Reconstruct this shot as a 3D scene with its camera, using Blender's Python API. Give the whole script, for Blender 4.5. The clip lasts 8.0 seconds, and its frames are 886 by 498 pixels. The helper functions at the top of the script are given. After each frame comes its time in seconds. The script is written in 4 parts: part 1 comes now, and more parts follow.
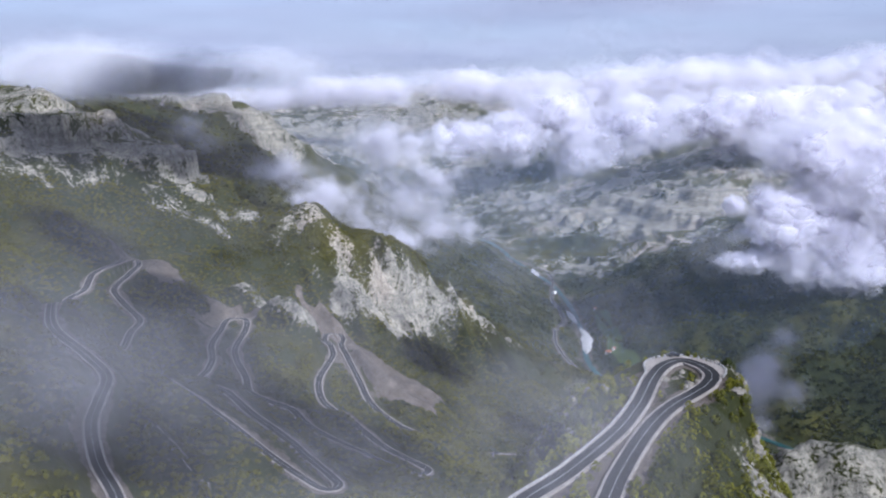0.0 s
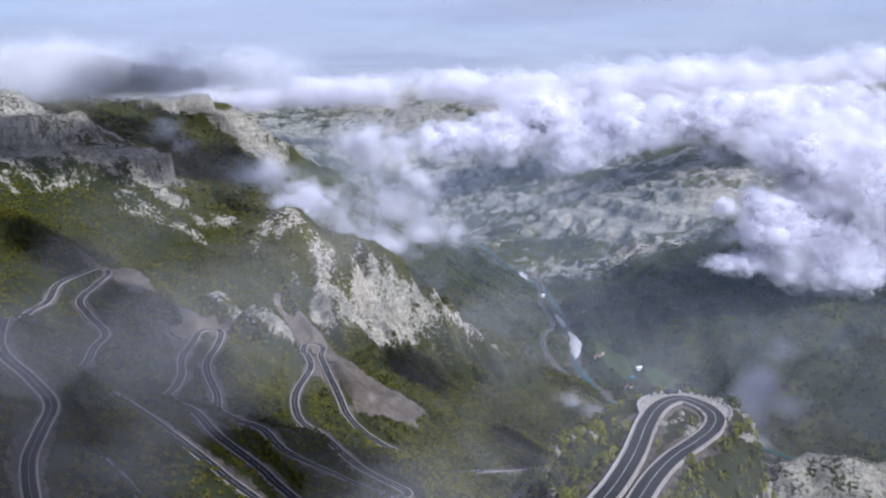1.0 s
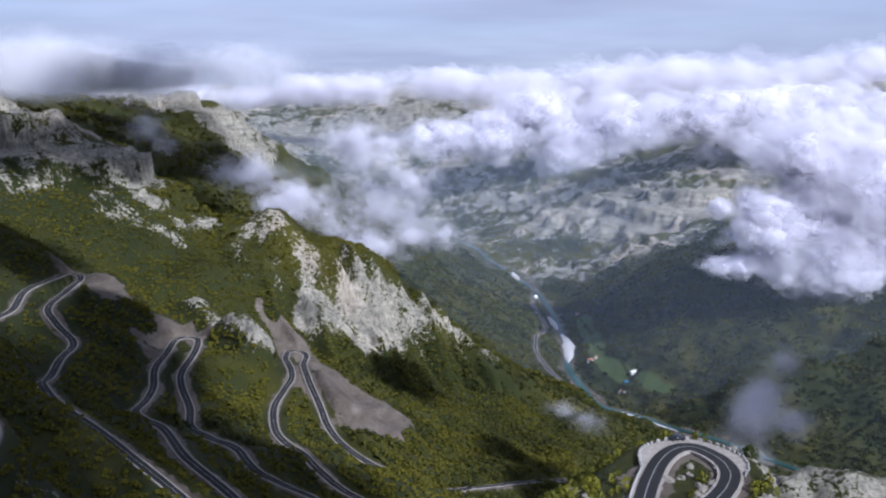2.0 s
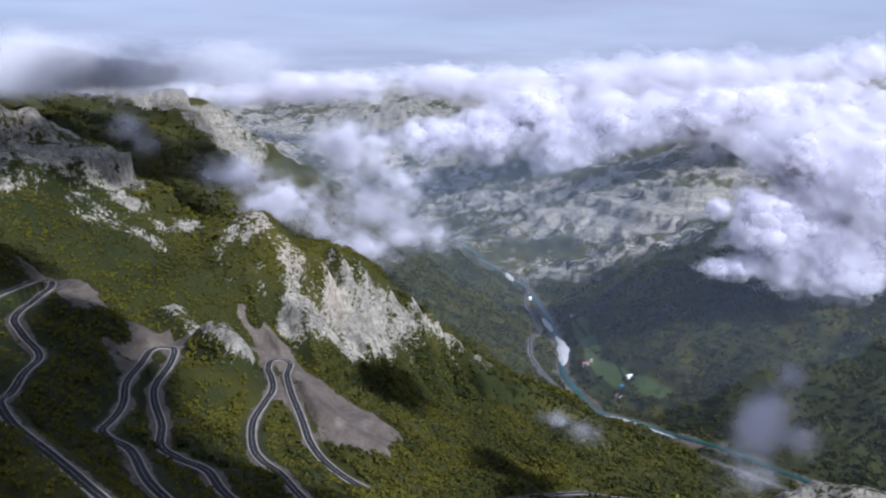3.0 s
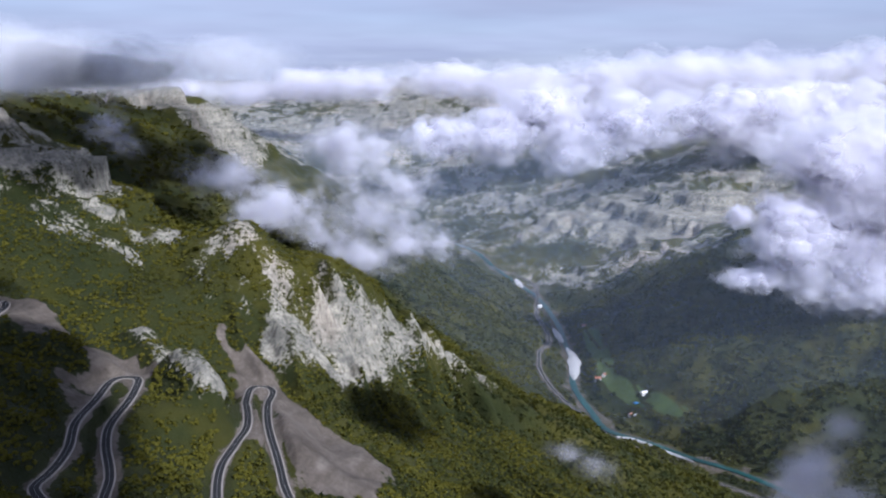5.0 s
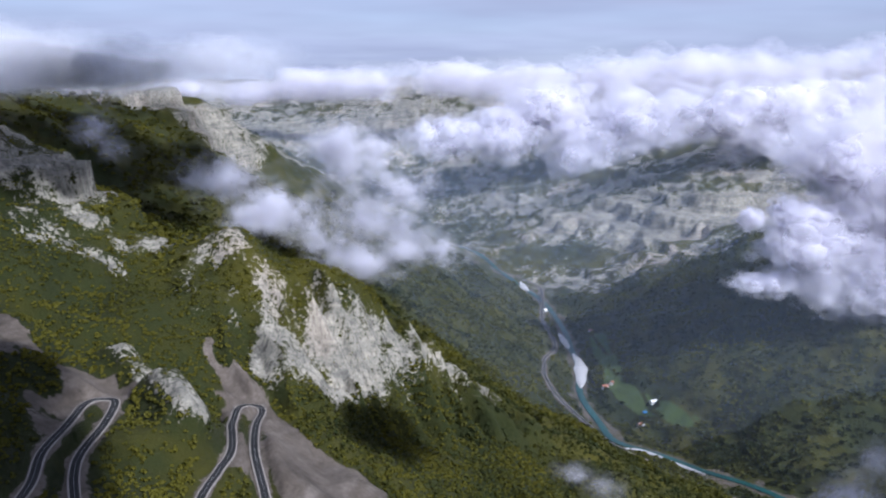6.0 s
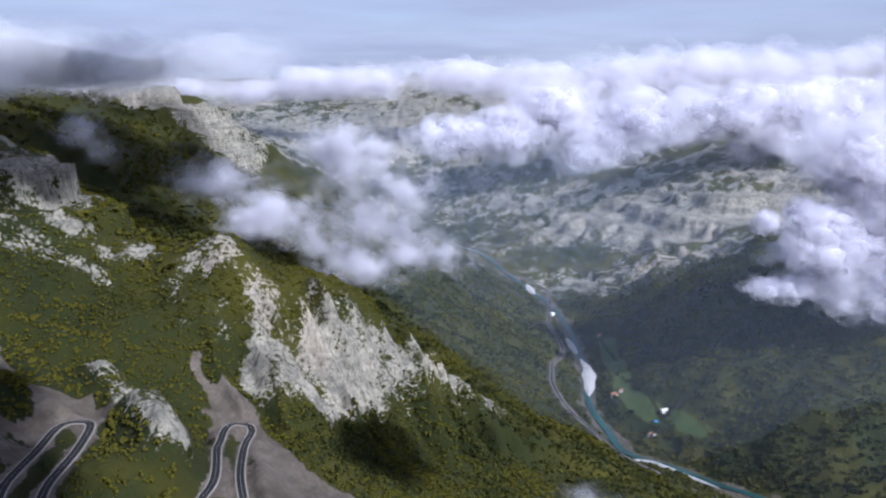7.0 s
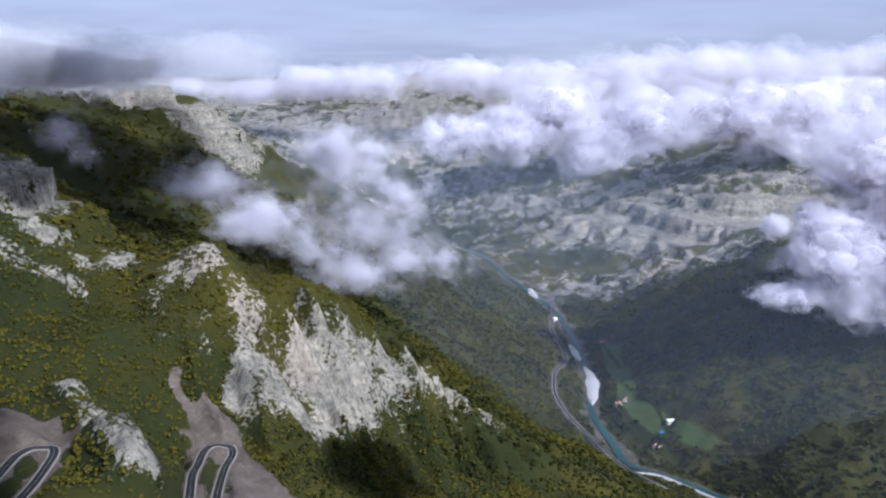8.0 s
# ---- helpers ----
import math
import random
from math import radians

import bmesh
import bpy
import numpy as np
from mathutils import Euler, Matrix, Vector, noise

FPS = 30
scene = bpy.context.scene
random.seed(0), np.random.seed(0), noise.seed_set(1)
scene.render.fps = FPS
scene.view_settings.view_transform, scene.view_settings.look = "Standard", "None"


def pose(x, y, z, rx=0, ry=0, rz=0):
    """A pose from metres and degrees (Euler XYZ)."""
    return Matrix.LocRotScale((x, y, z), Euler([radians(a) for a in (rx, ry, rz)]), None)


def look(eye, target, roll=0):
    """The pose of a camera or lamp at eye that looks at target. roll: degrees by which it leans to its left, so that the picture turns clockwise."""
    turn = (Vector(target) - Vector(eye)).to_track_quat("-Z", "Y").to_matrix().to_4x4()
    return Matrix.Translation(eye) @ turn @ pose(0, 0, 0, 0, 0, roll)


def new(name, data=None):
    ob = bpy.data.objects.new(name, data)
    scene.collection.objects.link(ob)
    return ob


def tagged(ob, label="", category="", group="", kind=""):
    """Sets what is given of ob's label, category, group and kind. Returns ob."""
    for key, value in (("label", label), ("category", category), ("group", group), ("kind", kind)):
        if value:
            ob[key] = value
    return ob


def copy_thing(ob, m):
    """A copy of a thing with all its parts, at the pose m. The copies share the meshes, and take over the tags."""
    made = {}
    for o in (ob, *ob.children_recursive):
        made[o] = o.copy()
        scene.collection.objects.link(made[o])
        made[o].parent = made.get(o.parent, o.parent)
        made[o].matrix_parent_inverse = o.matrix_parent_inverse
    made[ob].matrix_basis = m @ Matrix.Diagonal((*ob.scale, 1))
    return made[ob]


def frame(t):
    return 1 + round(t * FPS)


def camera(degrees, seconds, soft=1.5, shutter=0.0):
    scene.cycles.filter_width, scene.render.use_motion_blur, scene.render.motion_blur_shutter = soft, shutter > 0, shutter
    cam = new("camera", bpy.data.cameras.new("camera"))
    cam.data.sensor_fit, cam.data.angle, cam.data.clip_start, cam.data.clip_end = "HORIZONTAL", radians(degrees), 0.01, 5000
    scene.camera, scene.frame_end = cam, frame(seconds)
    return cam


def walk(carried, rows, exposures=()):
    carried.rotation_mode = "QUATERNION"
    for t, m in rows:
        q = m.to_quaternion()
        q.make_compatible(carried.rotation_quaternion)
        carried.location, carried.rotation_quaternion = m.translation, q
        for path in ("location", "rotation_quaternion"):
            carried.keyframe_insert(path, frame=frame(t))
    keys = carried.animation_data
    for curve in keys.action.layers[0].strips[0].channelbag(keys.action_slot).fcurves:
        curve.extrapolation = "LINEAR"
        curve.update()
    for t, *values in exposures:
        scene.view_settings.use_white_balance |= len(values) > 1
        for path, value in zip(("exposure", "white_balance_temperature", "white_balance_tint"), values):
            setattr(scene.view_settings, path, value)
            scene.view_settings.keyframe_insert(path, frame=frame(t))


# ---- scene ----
cam = camera(49.8, 8.0, 2.2)
PATH = [
    (0, (4.577, 11.619, 429.049), (4.147, 13.538, 428.687), 0.0),
    (0.5, (3.919, 25.7, 429.127), (3.498, 27.621, 428.766), -0.2),
    (1, (3.181, 40.455, 428.94), (2.773, 42.38, 428.578), -0.1),
    (1.5, (2.581, 54.859, 428.761), (2.18, 56.784, 428.398), 0.0),
    (3, (-0.374, 99.598, 427.846), (-0.758, 101.526, 427.476), 0.1),
    (3.5, (-0.295, 115.85, 428.035), (-0.686, 117.776, 427.665), 0.1),
    (4, (-1.853, 133.887, 427.861), (-2.253, 135.81, 427.489), 0.2),
    (4.5, (-3.877, 151.257, 427.888), (-4.281, 153.18, 427.515), 0.3),
    (6, (-9.745, 208.441, 427.727), (-10.163, 210.36, 427.351), 0.1),
    (6.5, (-12.463, 227.286, 427.535), (-12.889, 229.203, 427.158), 0.0),
    (7, (-14.326, 246.614, 427.432), (-14.758, 248.53, 427.052), 0.0),
    (7.5, (-15.684, 265.049, 427.167), (-16.121, 266.963, 426.786), 0.0),
    (8, (-15.465, 282.145, 427.408), (-15.906, 284.058, 427.027), 0.0),
]
walk(cam, [(t, look(e, g, r)) for t, e, g, r in PATH], [(0, 0.8, 5050, 17), (8, 0.8, 5050, 17)])

# ---- sky and sun ----
SUN_TO = Vector((0.68, -0.44, 0.62)).normalized()
world = bpy.data.worlds.new("sky")
scene.world = world
world.use_nodes = True
sky = world.node_tree.nodes.new("ShaderNodeTexSky")
sky.sky_type, sky.sun_disc = "NISHITA", False
sky.sun_elevation = math.asin(SUN_TO.z)
sky.sun_rotation = math.atan2(SUN_TO.x, SUN_TO.y)
sky.altitude, sky.air_density, sky.dust_density = 700, 1.0, 0.1
sky.ozone_density = 3.0
backing = world.node_tree.nodes["Background"]
backing.inputs["Strength"].default_value = 0.08


def overcast():
    """A high sheet of soft grey cloud across the blue, seen in perspective, with thin places."""
    t = world.node_tree
    way = t.nodes.new("ShaderNodeTexCoord").outputs["Generated"]
    split = t.nodes.new("ShaderNodeSeparateXYZ")
    t.links.new(way, split.inputs[0])

    def calc(kind, a, b):
        n = t.nodes.new("ShaderNodeMath")
        n.operation = kind
        for slot, value in ((0, a), (1, b)):
            if isinstance(value, (int, float)):
                n.inputs[slot].default_value = value
            else:
                t.links.new(value, n.inputs[slot])
        return n.outputs[0]

    rise = calc("ADD", calc("MAXIMUM", split.outputs[2], 0.0), 0.10)
    plane = t.nodes.new("ShaderNodeCombineXYZ")
    t.links.new(calc("DIVIDE", split.outputs[0], rise), plane.inputs[0])
    t.links.new(calc("DIVIDE", split.outputs[1], rise), plane.inputs[1])
    cover = t.nodes.new("ShaderNodeTexNoise")
    cover.inputs["Scale"].default_value, cover.inputs["Detail"].default_value = 0.32, 5.0
    t.links.new(plane.outputs[0], cover.inputs["Vector"])
    ramp = t.nodes.new("ShaderNodeValToRGB")
    ramp.color_ramp.elements[0].position, ramp.color_ramp.elements[1].position = 0.34, 0.56
    ramp.color_ramp.elements[0].color = (0.84, 0.84, 0.84, 1)
    t.links.new(cover.outputs["Fac"], ramp.inputs["Fac"])
    shade = t.nodes.new("ShaderNodeTexNoise")
    shade.inputs["Scale"].default_value, shade.inputs["Detail"].default_value = 0.5, 3.0
    t.links.new(plane.outputs[0], shade.inputs["Vector"])
    grey = t.nodes.new("ShaderNodeValToRGB")
    grey.color_ramp.elements[0].position, grey.color_ramp.elements[1].position = 0.35, 0.7
    grey.color_ramp.elements[0].color, grey.color_ramp.elements[1].color = (3.35, 3.35, 3.7, 1), (4.3, 4.3, 4.6, 1)
    t.links.new(shade.outputs["Fac"], grey.inputs["Fac"])
    mix = t.nodes.new("ShaderNodeMix")
    mix.data_type = "RGBA"
    t.links.new(ramp.outputs["Color"], mix.inputs[0])
    t.links.new(sky.outputs[0], mix.inputs[6])
    t.links.new(grey.outputs["Color"], mix.inputs[7])
    t.links.new(mix.outputs[2], backing.inputs["Color"])


overcast()
sun_data = bpy.data.lights.new("sun", "SUN")
sun_data.energy, sun_data.angle, sun_data.color = 4.4, radians(0.6), (1.0, 0.92, 0.78)
sun = new("sun", sun_data)
sun.matrix_world = look(SUN_TO * 900, (0, 0, 0))
scene.cycles.transparent_max_bounces = 100


# ---- materials ----
def material(name):
    m = bpy.data.materials.new(name)
    m.use_nodes = True
    t = m.node_tree
    return m, t, t.nodes["Principled BSDF"]


def node(t, kind, **values):
    n = t.nodes.new(kind)
    for key, value in values.items():
        n.inputs[key].default_value = value
    return n


def noise_of(t, source, scale, detail=5.0, rough=0.6, stretch=None):
    n = node(t, "ShaderNodeTexNoise", Scale=scale, Detail=detail, Roughness=rough)
    if stretch:
        s = node(t, "ShaderNodeMapping", Scale=stretch)
        t.links.new(source, s.inputs["Vector"])
        source = s.outputs[0]
    t.links.new(source, n.inputs["Vector"])
    return n.outputs["Fac"]


def ramp_of(t, source, stops):
    r = t.nodes.new("ShaderNodeValToRGB")
    e = r.color_ramp.elements
    while len(e) < len(stops):
        e.new(0.5)
    for slot, (place, colour) in zip(e, stops):
        slot.position = place
        slot.color = (*colour, 1) if len(colour) == 3 else colour
    t.links.new(source, r.inputs["Fac"])
    return r.outputs["Color"]


def blend(t, fac, a, b, mode="MIX"):
    n = t.nodes.new("ShaderNodeMix")
    n.data_type, n.blend_type = "RGBA", mode
    for slot, value in ((0, fac), (6, a), (7, b)):
        if isinstance(value, (int, float)):
            n.inputs[slot].default_value = value
        elif isinstance(value, tuple):
            n.inputs[slot].default_value = (*value, 1)
        else:
            t.links.new(value, n.inputs[slot])
    return n.outputs[2]


def sums(t, kind, a, b, clamp=False):
    n = t.nodes.new("ShaderNodeMath")
    n.operation, n.use_clamp = kind, clamp
    for slot, value in ((0, a), (1, b)):
        if isinstance(value, (int, float)):
            n.inputs[slot].default_value = value
        else:
            t.links.new(value, n.inputs[slot])
    return n.outputs[0]


def place_of(t):
    return t.nodes.new("ShaderNodeTexCoord").outputs["Object"]


def bumped(t, bsdf, height, strength, distance):
    b = node(t, "ShaderNodeBump", Strength=strength, Distance=distance)
    t.links.new(height, b.inputs["Height"])
    t.links.new(b.outputs[0], bsdf.inputs["Normal"])


def simple(name, low, high, scale, rough=0.8, bump=0.0, metal=0.0, random_mix=0.0):
    """A surface that varies between two colours at two sizes of grain."""
    m, t, p = material(name)
    co = place_of(t)
    a = noise_of(t, co, scale, 6)
    b = noise_of(t, co, scale * 0.12, 3)
    f = sums(t, "ADD", sums(t, "MULTIPLY", a, 0.6), sums(t, "MULTIPLY", b, 0.4))
    if random_mix:
        r = t.nodes.new("ShaderNodeObjectInfo").outputs["Random"]
        f = sums(t, "ADD", sums(t, "MULTIPLY", f, 1 - random_mix), sums(t, "MULTIPLY", r, random_mix))
    t.links.new(ramp_of(t, f, [(0.3, low), (0.7, high)]), p.inputs["Base Color"])
    p.inputs["Roughness"].default_value, p.inputs["Metallic"].default_value = rough, metal
    p.inputs["Specular IOR Level"].default_value = 0.5 if rough < 0.5 else 0.15
    if bump:
        bumped(t, p, a, 0.7, bump)
    return m


def ground_material():
    m, t, p = material("hillside")
    co = place_of(t)
    zones = t.nodes.new("ShaderNodeVertexColor")
    zones.layer_name = "zones"
    split = t.nodes.new("ShaderNodeSeparateColor")
    t.links.new(zones.outputs["Color"], split.inputs[0])
    rock, bare, field = split.outputs[0], split.outputs[1], split.outputs[2]
    big, mid, fine = noise_of(t, co, 0.006, 4), noise_of(t, co, 0.035, 6), noise_of(t, co, 0.3, 8, 0.7)
    grass = blend(t, ramp_of(t, big, [(0.38, (0, 0, 0)), (0.62, (1, 1, 1))]), (0.012, 0.016, 0.002), (0.047, 0.043, 0.003))
    grass = blend(t, ramp_of(t, mid, [(0.42, (0, 0, 0)), (0.62, (1, 1, 1))]), grass, (0.018, 0.022, 0.0035))
    grass = blend(t, ramp_of(t, fine, [(0.5, (0, 0, 0)), (0.75, (0.45, 0.45, 0.45))]), grass, (0.042, 0.040, 0.010))
    # limestone, bedded in level courses and streaked down its joints
    beds = noise_of(t, co, 1.0, 6, 0.65, (0.012, 0.012, 0.16))
    joints = noise_of(t, co, 1.0, 6, 0.7, (0.10, 0.10, 0.012))
    stone = ramp_of(t, sums(t, "ADD", sums(t, "MULTIPLY", beds, 0.5), sums(t, "MULTIPLY", joints, 0.5)), [(0.30, (0.07, 0.066, 0.058)), (0.42, (0.155, 0.144, 0.120)), (0.54, (0.265, 0.245, 0.197)), (0.68, (0.42, 0.375, 0.285))])
    stone = blend(t, ramp_of(t, fine, [(0.35, (0.6, 0.6, 0.6)), (0.55, (0, 0, 0))]), stone, (0.10, 0.10, 0.085))
    stone = blend(t, ramp_of(t, big, [(0.55, (0, 0, 0)), (0.7, (0.45, 0.45, 0.45))]), stone, (0.50, 0.40, 0.31))
    cracks = ramp_of(t, noise_of(t, co, 1.0, 5, 0.75, (0.32, 0.32, 0.05)), [(0.36, (0.28, 0.28, 0.27)), (0.52, (1, 1, 1))])
    stone = blend(t, 0.8, stone, cracks, "MULTIPLY")
    edge = sums(t, "ADD", rock, sums(t, "MULTIPLY", sums(t, "SUBTRACT", sums(t, "ADD", sums(t, "MULTIPLY", fine, 0.55), sums(t, "MULTIPLY", mid, 0.45)), 0.5), 3.2))
    colour = blend(t, ramp_of(t, edge, [(0.44, (0, 0, 0)), (0.56, (1, 1, 1))]), grass, stone)
    soil = ramp_of(t, sums(t, "ADD", sums(t, "MULTIPLY", mid, 0.5), sums(t, "MULTIPLY", fine, 0.5)), [(0.34, (0.065, 0.054, 0.043)), (0.5, (0.105, 0.087, 0.071)), (0.66, (0.165, 0.140, 0.116))])
    runs = ramp_of(t, noise_of(t, co, 1.0, 5, 0.65, (0.16, 0.03, 0.03)), [(0.36, (0.62, 0.60, 0.56)), (0.6, (1, 1, 1))])
    soil = blend(t, 0.85, soil, runs, "MULTIPLY")
    edge = sums(t, "ADD", bare, sums(t, "MULTIPLY", sums(t, "SUBTRACT", fine, 0.5), 1.6))
    colour = blend(t, ramp_of(t, edge, [(0.4, (0, 0, 0)), (0.58, (1, 1, 1))]), colour, soil)
    meadow = ramp_of(t, sums(t, "ADD", sums(t, "MULTIPLY", mid, 0.6), sums(t, "MULTIPLY", fine, 0.4)), [(0.35, (0.032, 0.050, 0.012)), (0.65, (0.060, 0.080, 0.020))])
    colour = blend(t, ramp_of(t, field, [(0.42, (0, 0, 0)), (0.58, (1, 1, 1))]), colour, meadow)
    t.links.new(colour, p.inputs["Base Color"])
    p.inputs["Roughness"].default_value = 0.92
    p.inputs["Specular IOR Level"].default_value = 0.2
    bumped(t, p, sums(t, "ADD", fine, sums(t, "MULTIPLY", joints, 0.8)), 0.8, 2.2)
    return m


def leaf_material(name, dark, light, scale):
    """Foliage: its tone differs from clump to clump and from stand to stand."""
    m, t, p = material(name)
    co = place_of(t)
    r = t.nodes.new("ShaderNodeNewGeometry").outputs["Random Per Island"]
    o = t.nodes.new("ShaderNodeObjectInfo").outputs["Random"]
    a = noise_of(t, co, scale, 4)
    f = sums(t, "ADD", sums(t, "MULTIPLY", r, 0.10), sums(t, "ADD", sums(t, "MULTIPLY", a, 0.72), sums(t, "MULTIPLY", o, 0.18)))
    c = ramp_of(t, f, [(0.38, dark), (0.60, light)])
    t.links.new(c, p.inputs["Base Color"])
    p.inputs["Roughness"].default_value = 0.75
    p.inputs["Specular IOR Level"].default_value = 0.25
    soft = t.nodes.new("ShaderNodeBsdfTranslucent")
    t.links.new(c, soft.inputs["Color"])
    mix = node(t, "ShaderNodeMixShader", Fac=0.4)
    t.links.new(p.outputs[0], mix.inputs[1])
    t.links.new(soft.outputs[0], mix.inputs[2])
    t.links.new(mix.outputs[0], t.nodes["Material Output"].inputs["Surface"])
    return m


def cloud_material(name, density, grain, low=0.36, high=0.62, colour=(0.88, 0.865, 0.92)):
    """Vapour: white droplets that scatter light on and through, thin where the attribute thins out."""
    m, t, p = material(name)
    t.nodes.remove(p)
    co = place_of(t)
    thin = t.nodes.new("ShaderNodeAttribute")
    thin.attribute_name = "body"
    veil = ramp_of(t, noise_of(t, co, grain, 8, 0.6), [(low, (0, 0, 0)), (high, (1, 1, 1))])
    alpha = sums(t, "MULTIPLY", sums(t, "MULTIPLY", thin.outputs["Fac"], veil), density, True)
    out = node(t, "ShaderNodeBsdfDiffuse", Color=(*colour, 1))
    on = node(t, "ShaderNodeBsdfTranslucent", Color=(*colour, 1))
    white = node(t, "ShaderNodeMixShader", Fac=0.5)
    t.links.new(out.outputs[0], white.inputs[1])
    t.links.new(on.outputs[0], white.inputs[2])
    clear = node(t, "ShaderNodeBsdfTransparent")
    mix = t.nodes.new("ShaderNodeMixShader")
    t.links.new(alpha, mix.inputs[0])
    t.links.new(clear.outputs[0], mix.inputs[1])
    t.links.new(white.outputs[0], mix.inputs[2])
    t.links.new(mix.outputs[0], t.nodes["Material Output"].inputs["Surface"])
    return m


GROUND = ground_material()
ASPHALT = simple("asphalt", (0.011, 0.0108, 0.011), (0.022, 0.0215, 0.022), 1.2, 0.85)
GRAVEL = simple("roadside gravel", (0.15, 0.13, 0.112), (0.31, 0.285, 0.255), 0.8, 0.95, 0.15)
PAINT = simple("worn road paint", (0.10, 0.10, 0.10), (0.32, 0.32, 0.31), 2.0, 0.7)
CONCRETE = simple("pale concrete", (0.20, 0.195, 0.185), (0.36, 0.35, 0.33), 1.5, 0.85)
STONE = simple("limestone", (0.08, 0.075, 0.062), (0.26, 0.235, 0.195), 0.5, 0.9, 0.4)
SAND = simple("river shingle", (0.26, 0.25, 0.245), (0.42, 0.41, 0.40), 0.15, 0.95, 0.2)
BARK = simple("bark", (0.06, 0.05, 0.04), (0.16, 0.13, 0.10), 3.0, 0.9)
LEAF_NEAR = leaf_material("sunlit scrub leaves", (0.028, 0.038, 0.005), (0.165, 0.160, 0.012), 0.06)
LEAF_FAR = leaf_material("woodland leaves", (0.020, 0.028, 0.005), (0.090, 0.083, 0.004), 0.014)


# ---- landform: height from crest, slope and valley lines ----
SPUR_CREST = [(-70, -300, 405), (-25, -80, 378), (-10, 40, 366), (-2, 130, 362.5), (5, 190, 361.5), (12, 225, 361), (13, 254, 360.5)]
SPUR_LEFT = [(-110, -100, 330), (-75, 60, 310), (-48, 150, 314), (-22, 205, 343), (-36, 208, 312), (-17, 236, 348), (-29, 236, 318), (-38, 262, 296), (-70, 290, 255)]
SPUR_RIGHT = [(60, -100, 345), (62, 80, 330), (44, 170, 338), (32, 222, 350), (42, 222, 318), (31, 246, 344), (40, 252, 312), (60, 245, 285), (130, 300, 225)]
SPUR_TIP = [(13, 268, 348), (10, 300, 310), (5, 360, 258), (0, 450, 215), (0, 560, 165)]
NEAR_SLOPE = [(-191, 313, 320), (-150, 410, 256), (-148, 335, 268), (-115, 375, 246), (-85, 460, 212), (-40, 480, 200), (-174, 480, 246), (-226, 515, 246), (-269, 531, 256), (-302, 528, 268), (-324, 552, 274), (-359, 558, 290), (-300, 430, 320), (-330, 330, 370), (-200, 180, 350), (-299, 495, 271), (-254, 444, 276)]
LOOP_SLOPE = [(-390, 670, 285), (-362, 654, 277), (-302, 659, 247), (-286, 628, 248), (-258, 654, 247), (-206, 584, 222), (-164, 597, 204), (-137, 593, 197), (-85, 595, 186), (-259, 762, 208), (-207, 747, 192), (-161, 729, 167)]
UPPER_SLOPE = [(-370, 831, 268), (-311, 790, 249), (-406, 807, 298), (-357, 853, 279), (-383, 876, 292), (-485, 727, 340), (-345, 722, 262), (-430, 700, 303)]
CLIFF_FOOT = [(-290, 800, 236), (-233, 809, 208), (-205, 870, 172), (-164, 956, 147), (-140, 1018, 133), (-95, 1085, 98)]
CLIFF_TOP = [(-318, 880, 303), (-275, 885, 266), (-231, 904, 241), (-204, 928, 206), (-172, 985, 176), (-153, 1018, 146)]
CLIFF_BACK = [(-295, 930, 273), (-244, 955, 245), (-219, 972, 220), (-194, 992, 191), (-165, 1012, 156), (-300, 1000, 225), (-235, 1030, 165), (-170, 1075, 118)]
BOWL = [(-109, 962, 118), (-60, 800, 118), (0, 700, 130), (30, 850, 82), (-40, 950, 88), (-36, 1046, 77), (17, 1208, 2), (-60, 1150, 52), (60, 1000, 45)]
MASSIF = [(-478, 885, 360), (-518, 787, 378), (-560, 640, 395), (-520, 450, 410), (-700, 850, 425), (-660, 960, 402), (-780, 1200, 388), (-900, 1000, 425), (-900, 1350, 396)]
PEAKS = [(-950, 1600, 392), (-890, 1640, 368), (-830, 1650, 385), (-758, 1660, 381), (-738, 1668, 332), (-728, 1745, 342), (-690, 1700, 262), (-757, 1900, 305), (-735, 2000, 254), (-640, 2050, 190)]
BEHIND_CREST = [(-550, 1040, 312), (-474, 1000, 272), (-406, 992, 262), (-480, 1150, 240), (-620, 1190, 280), (-440, 1300, 200), (-300, 1250, 130), (-608, 1360, 290), (-714, 1400, 322), (-724, 1300, 352), (-589, 1510, 258), (-560, 1700, 210), (-380, 1650, 130)]
LEFT_BANK = [(-210, 1531, 52), (-240, 1400, 85), (-170, 1280, 70), (-300, 1850, 75), (-130, 1420, 22), (-110, 1300, 22)]
RIVER = [(-700, 2620, 40), (-480, 2300, 26), (-240, 1974, 12), (-172, 1800, 6), (-120, 1640, 2), (-100, 1550, 0), (-72, 1400, -1), (-42, 1300, -3), (20, 1250, -6), (90, 1200, -8), (190, 1120, -11), (330, 1040, -15), (600, 900, -22), (1200, 700, -35)]
RIGHT_BANK = [(-56, 1406, 10), (-2, 1370, 11), (30, 1340, 10), (-120, 1700, 14), (27, 1420, 44), (130, 1421, 74), (158, 1270, 54), (185, 1453, 92), (320, 1500, 170), (300, 1330, 85), (480, 1300, 150), (700, 1400, 330), (560, 1700, 280), (300, 1750, 210), (100, 1700, 120), (-20, 1800, 70)]
RIGHT_RIDGE = [(147, 706, 160), (120, 720, 158), (220, 690, 168), (160, 807, 105), (140, 674, 116), (210, 657, 120), (300, 640, 185), (190, 900, 50), (90, 900, 60)]
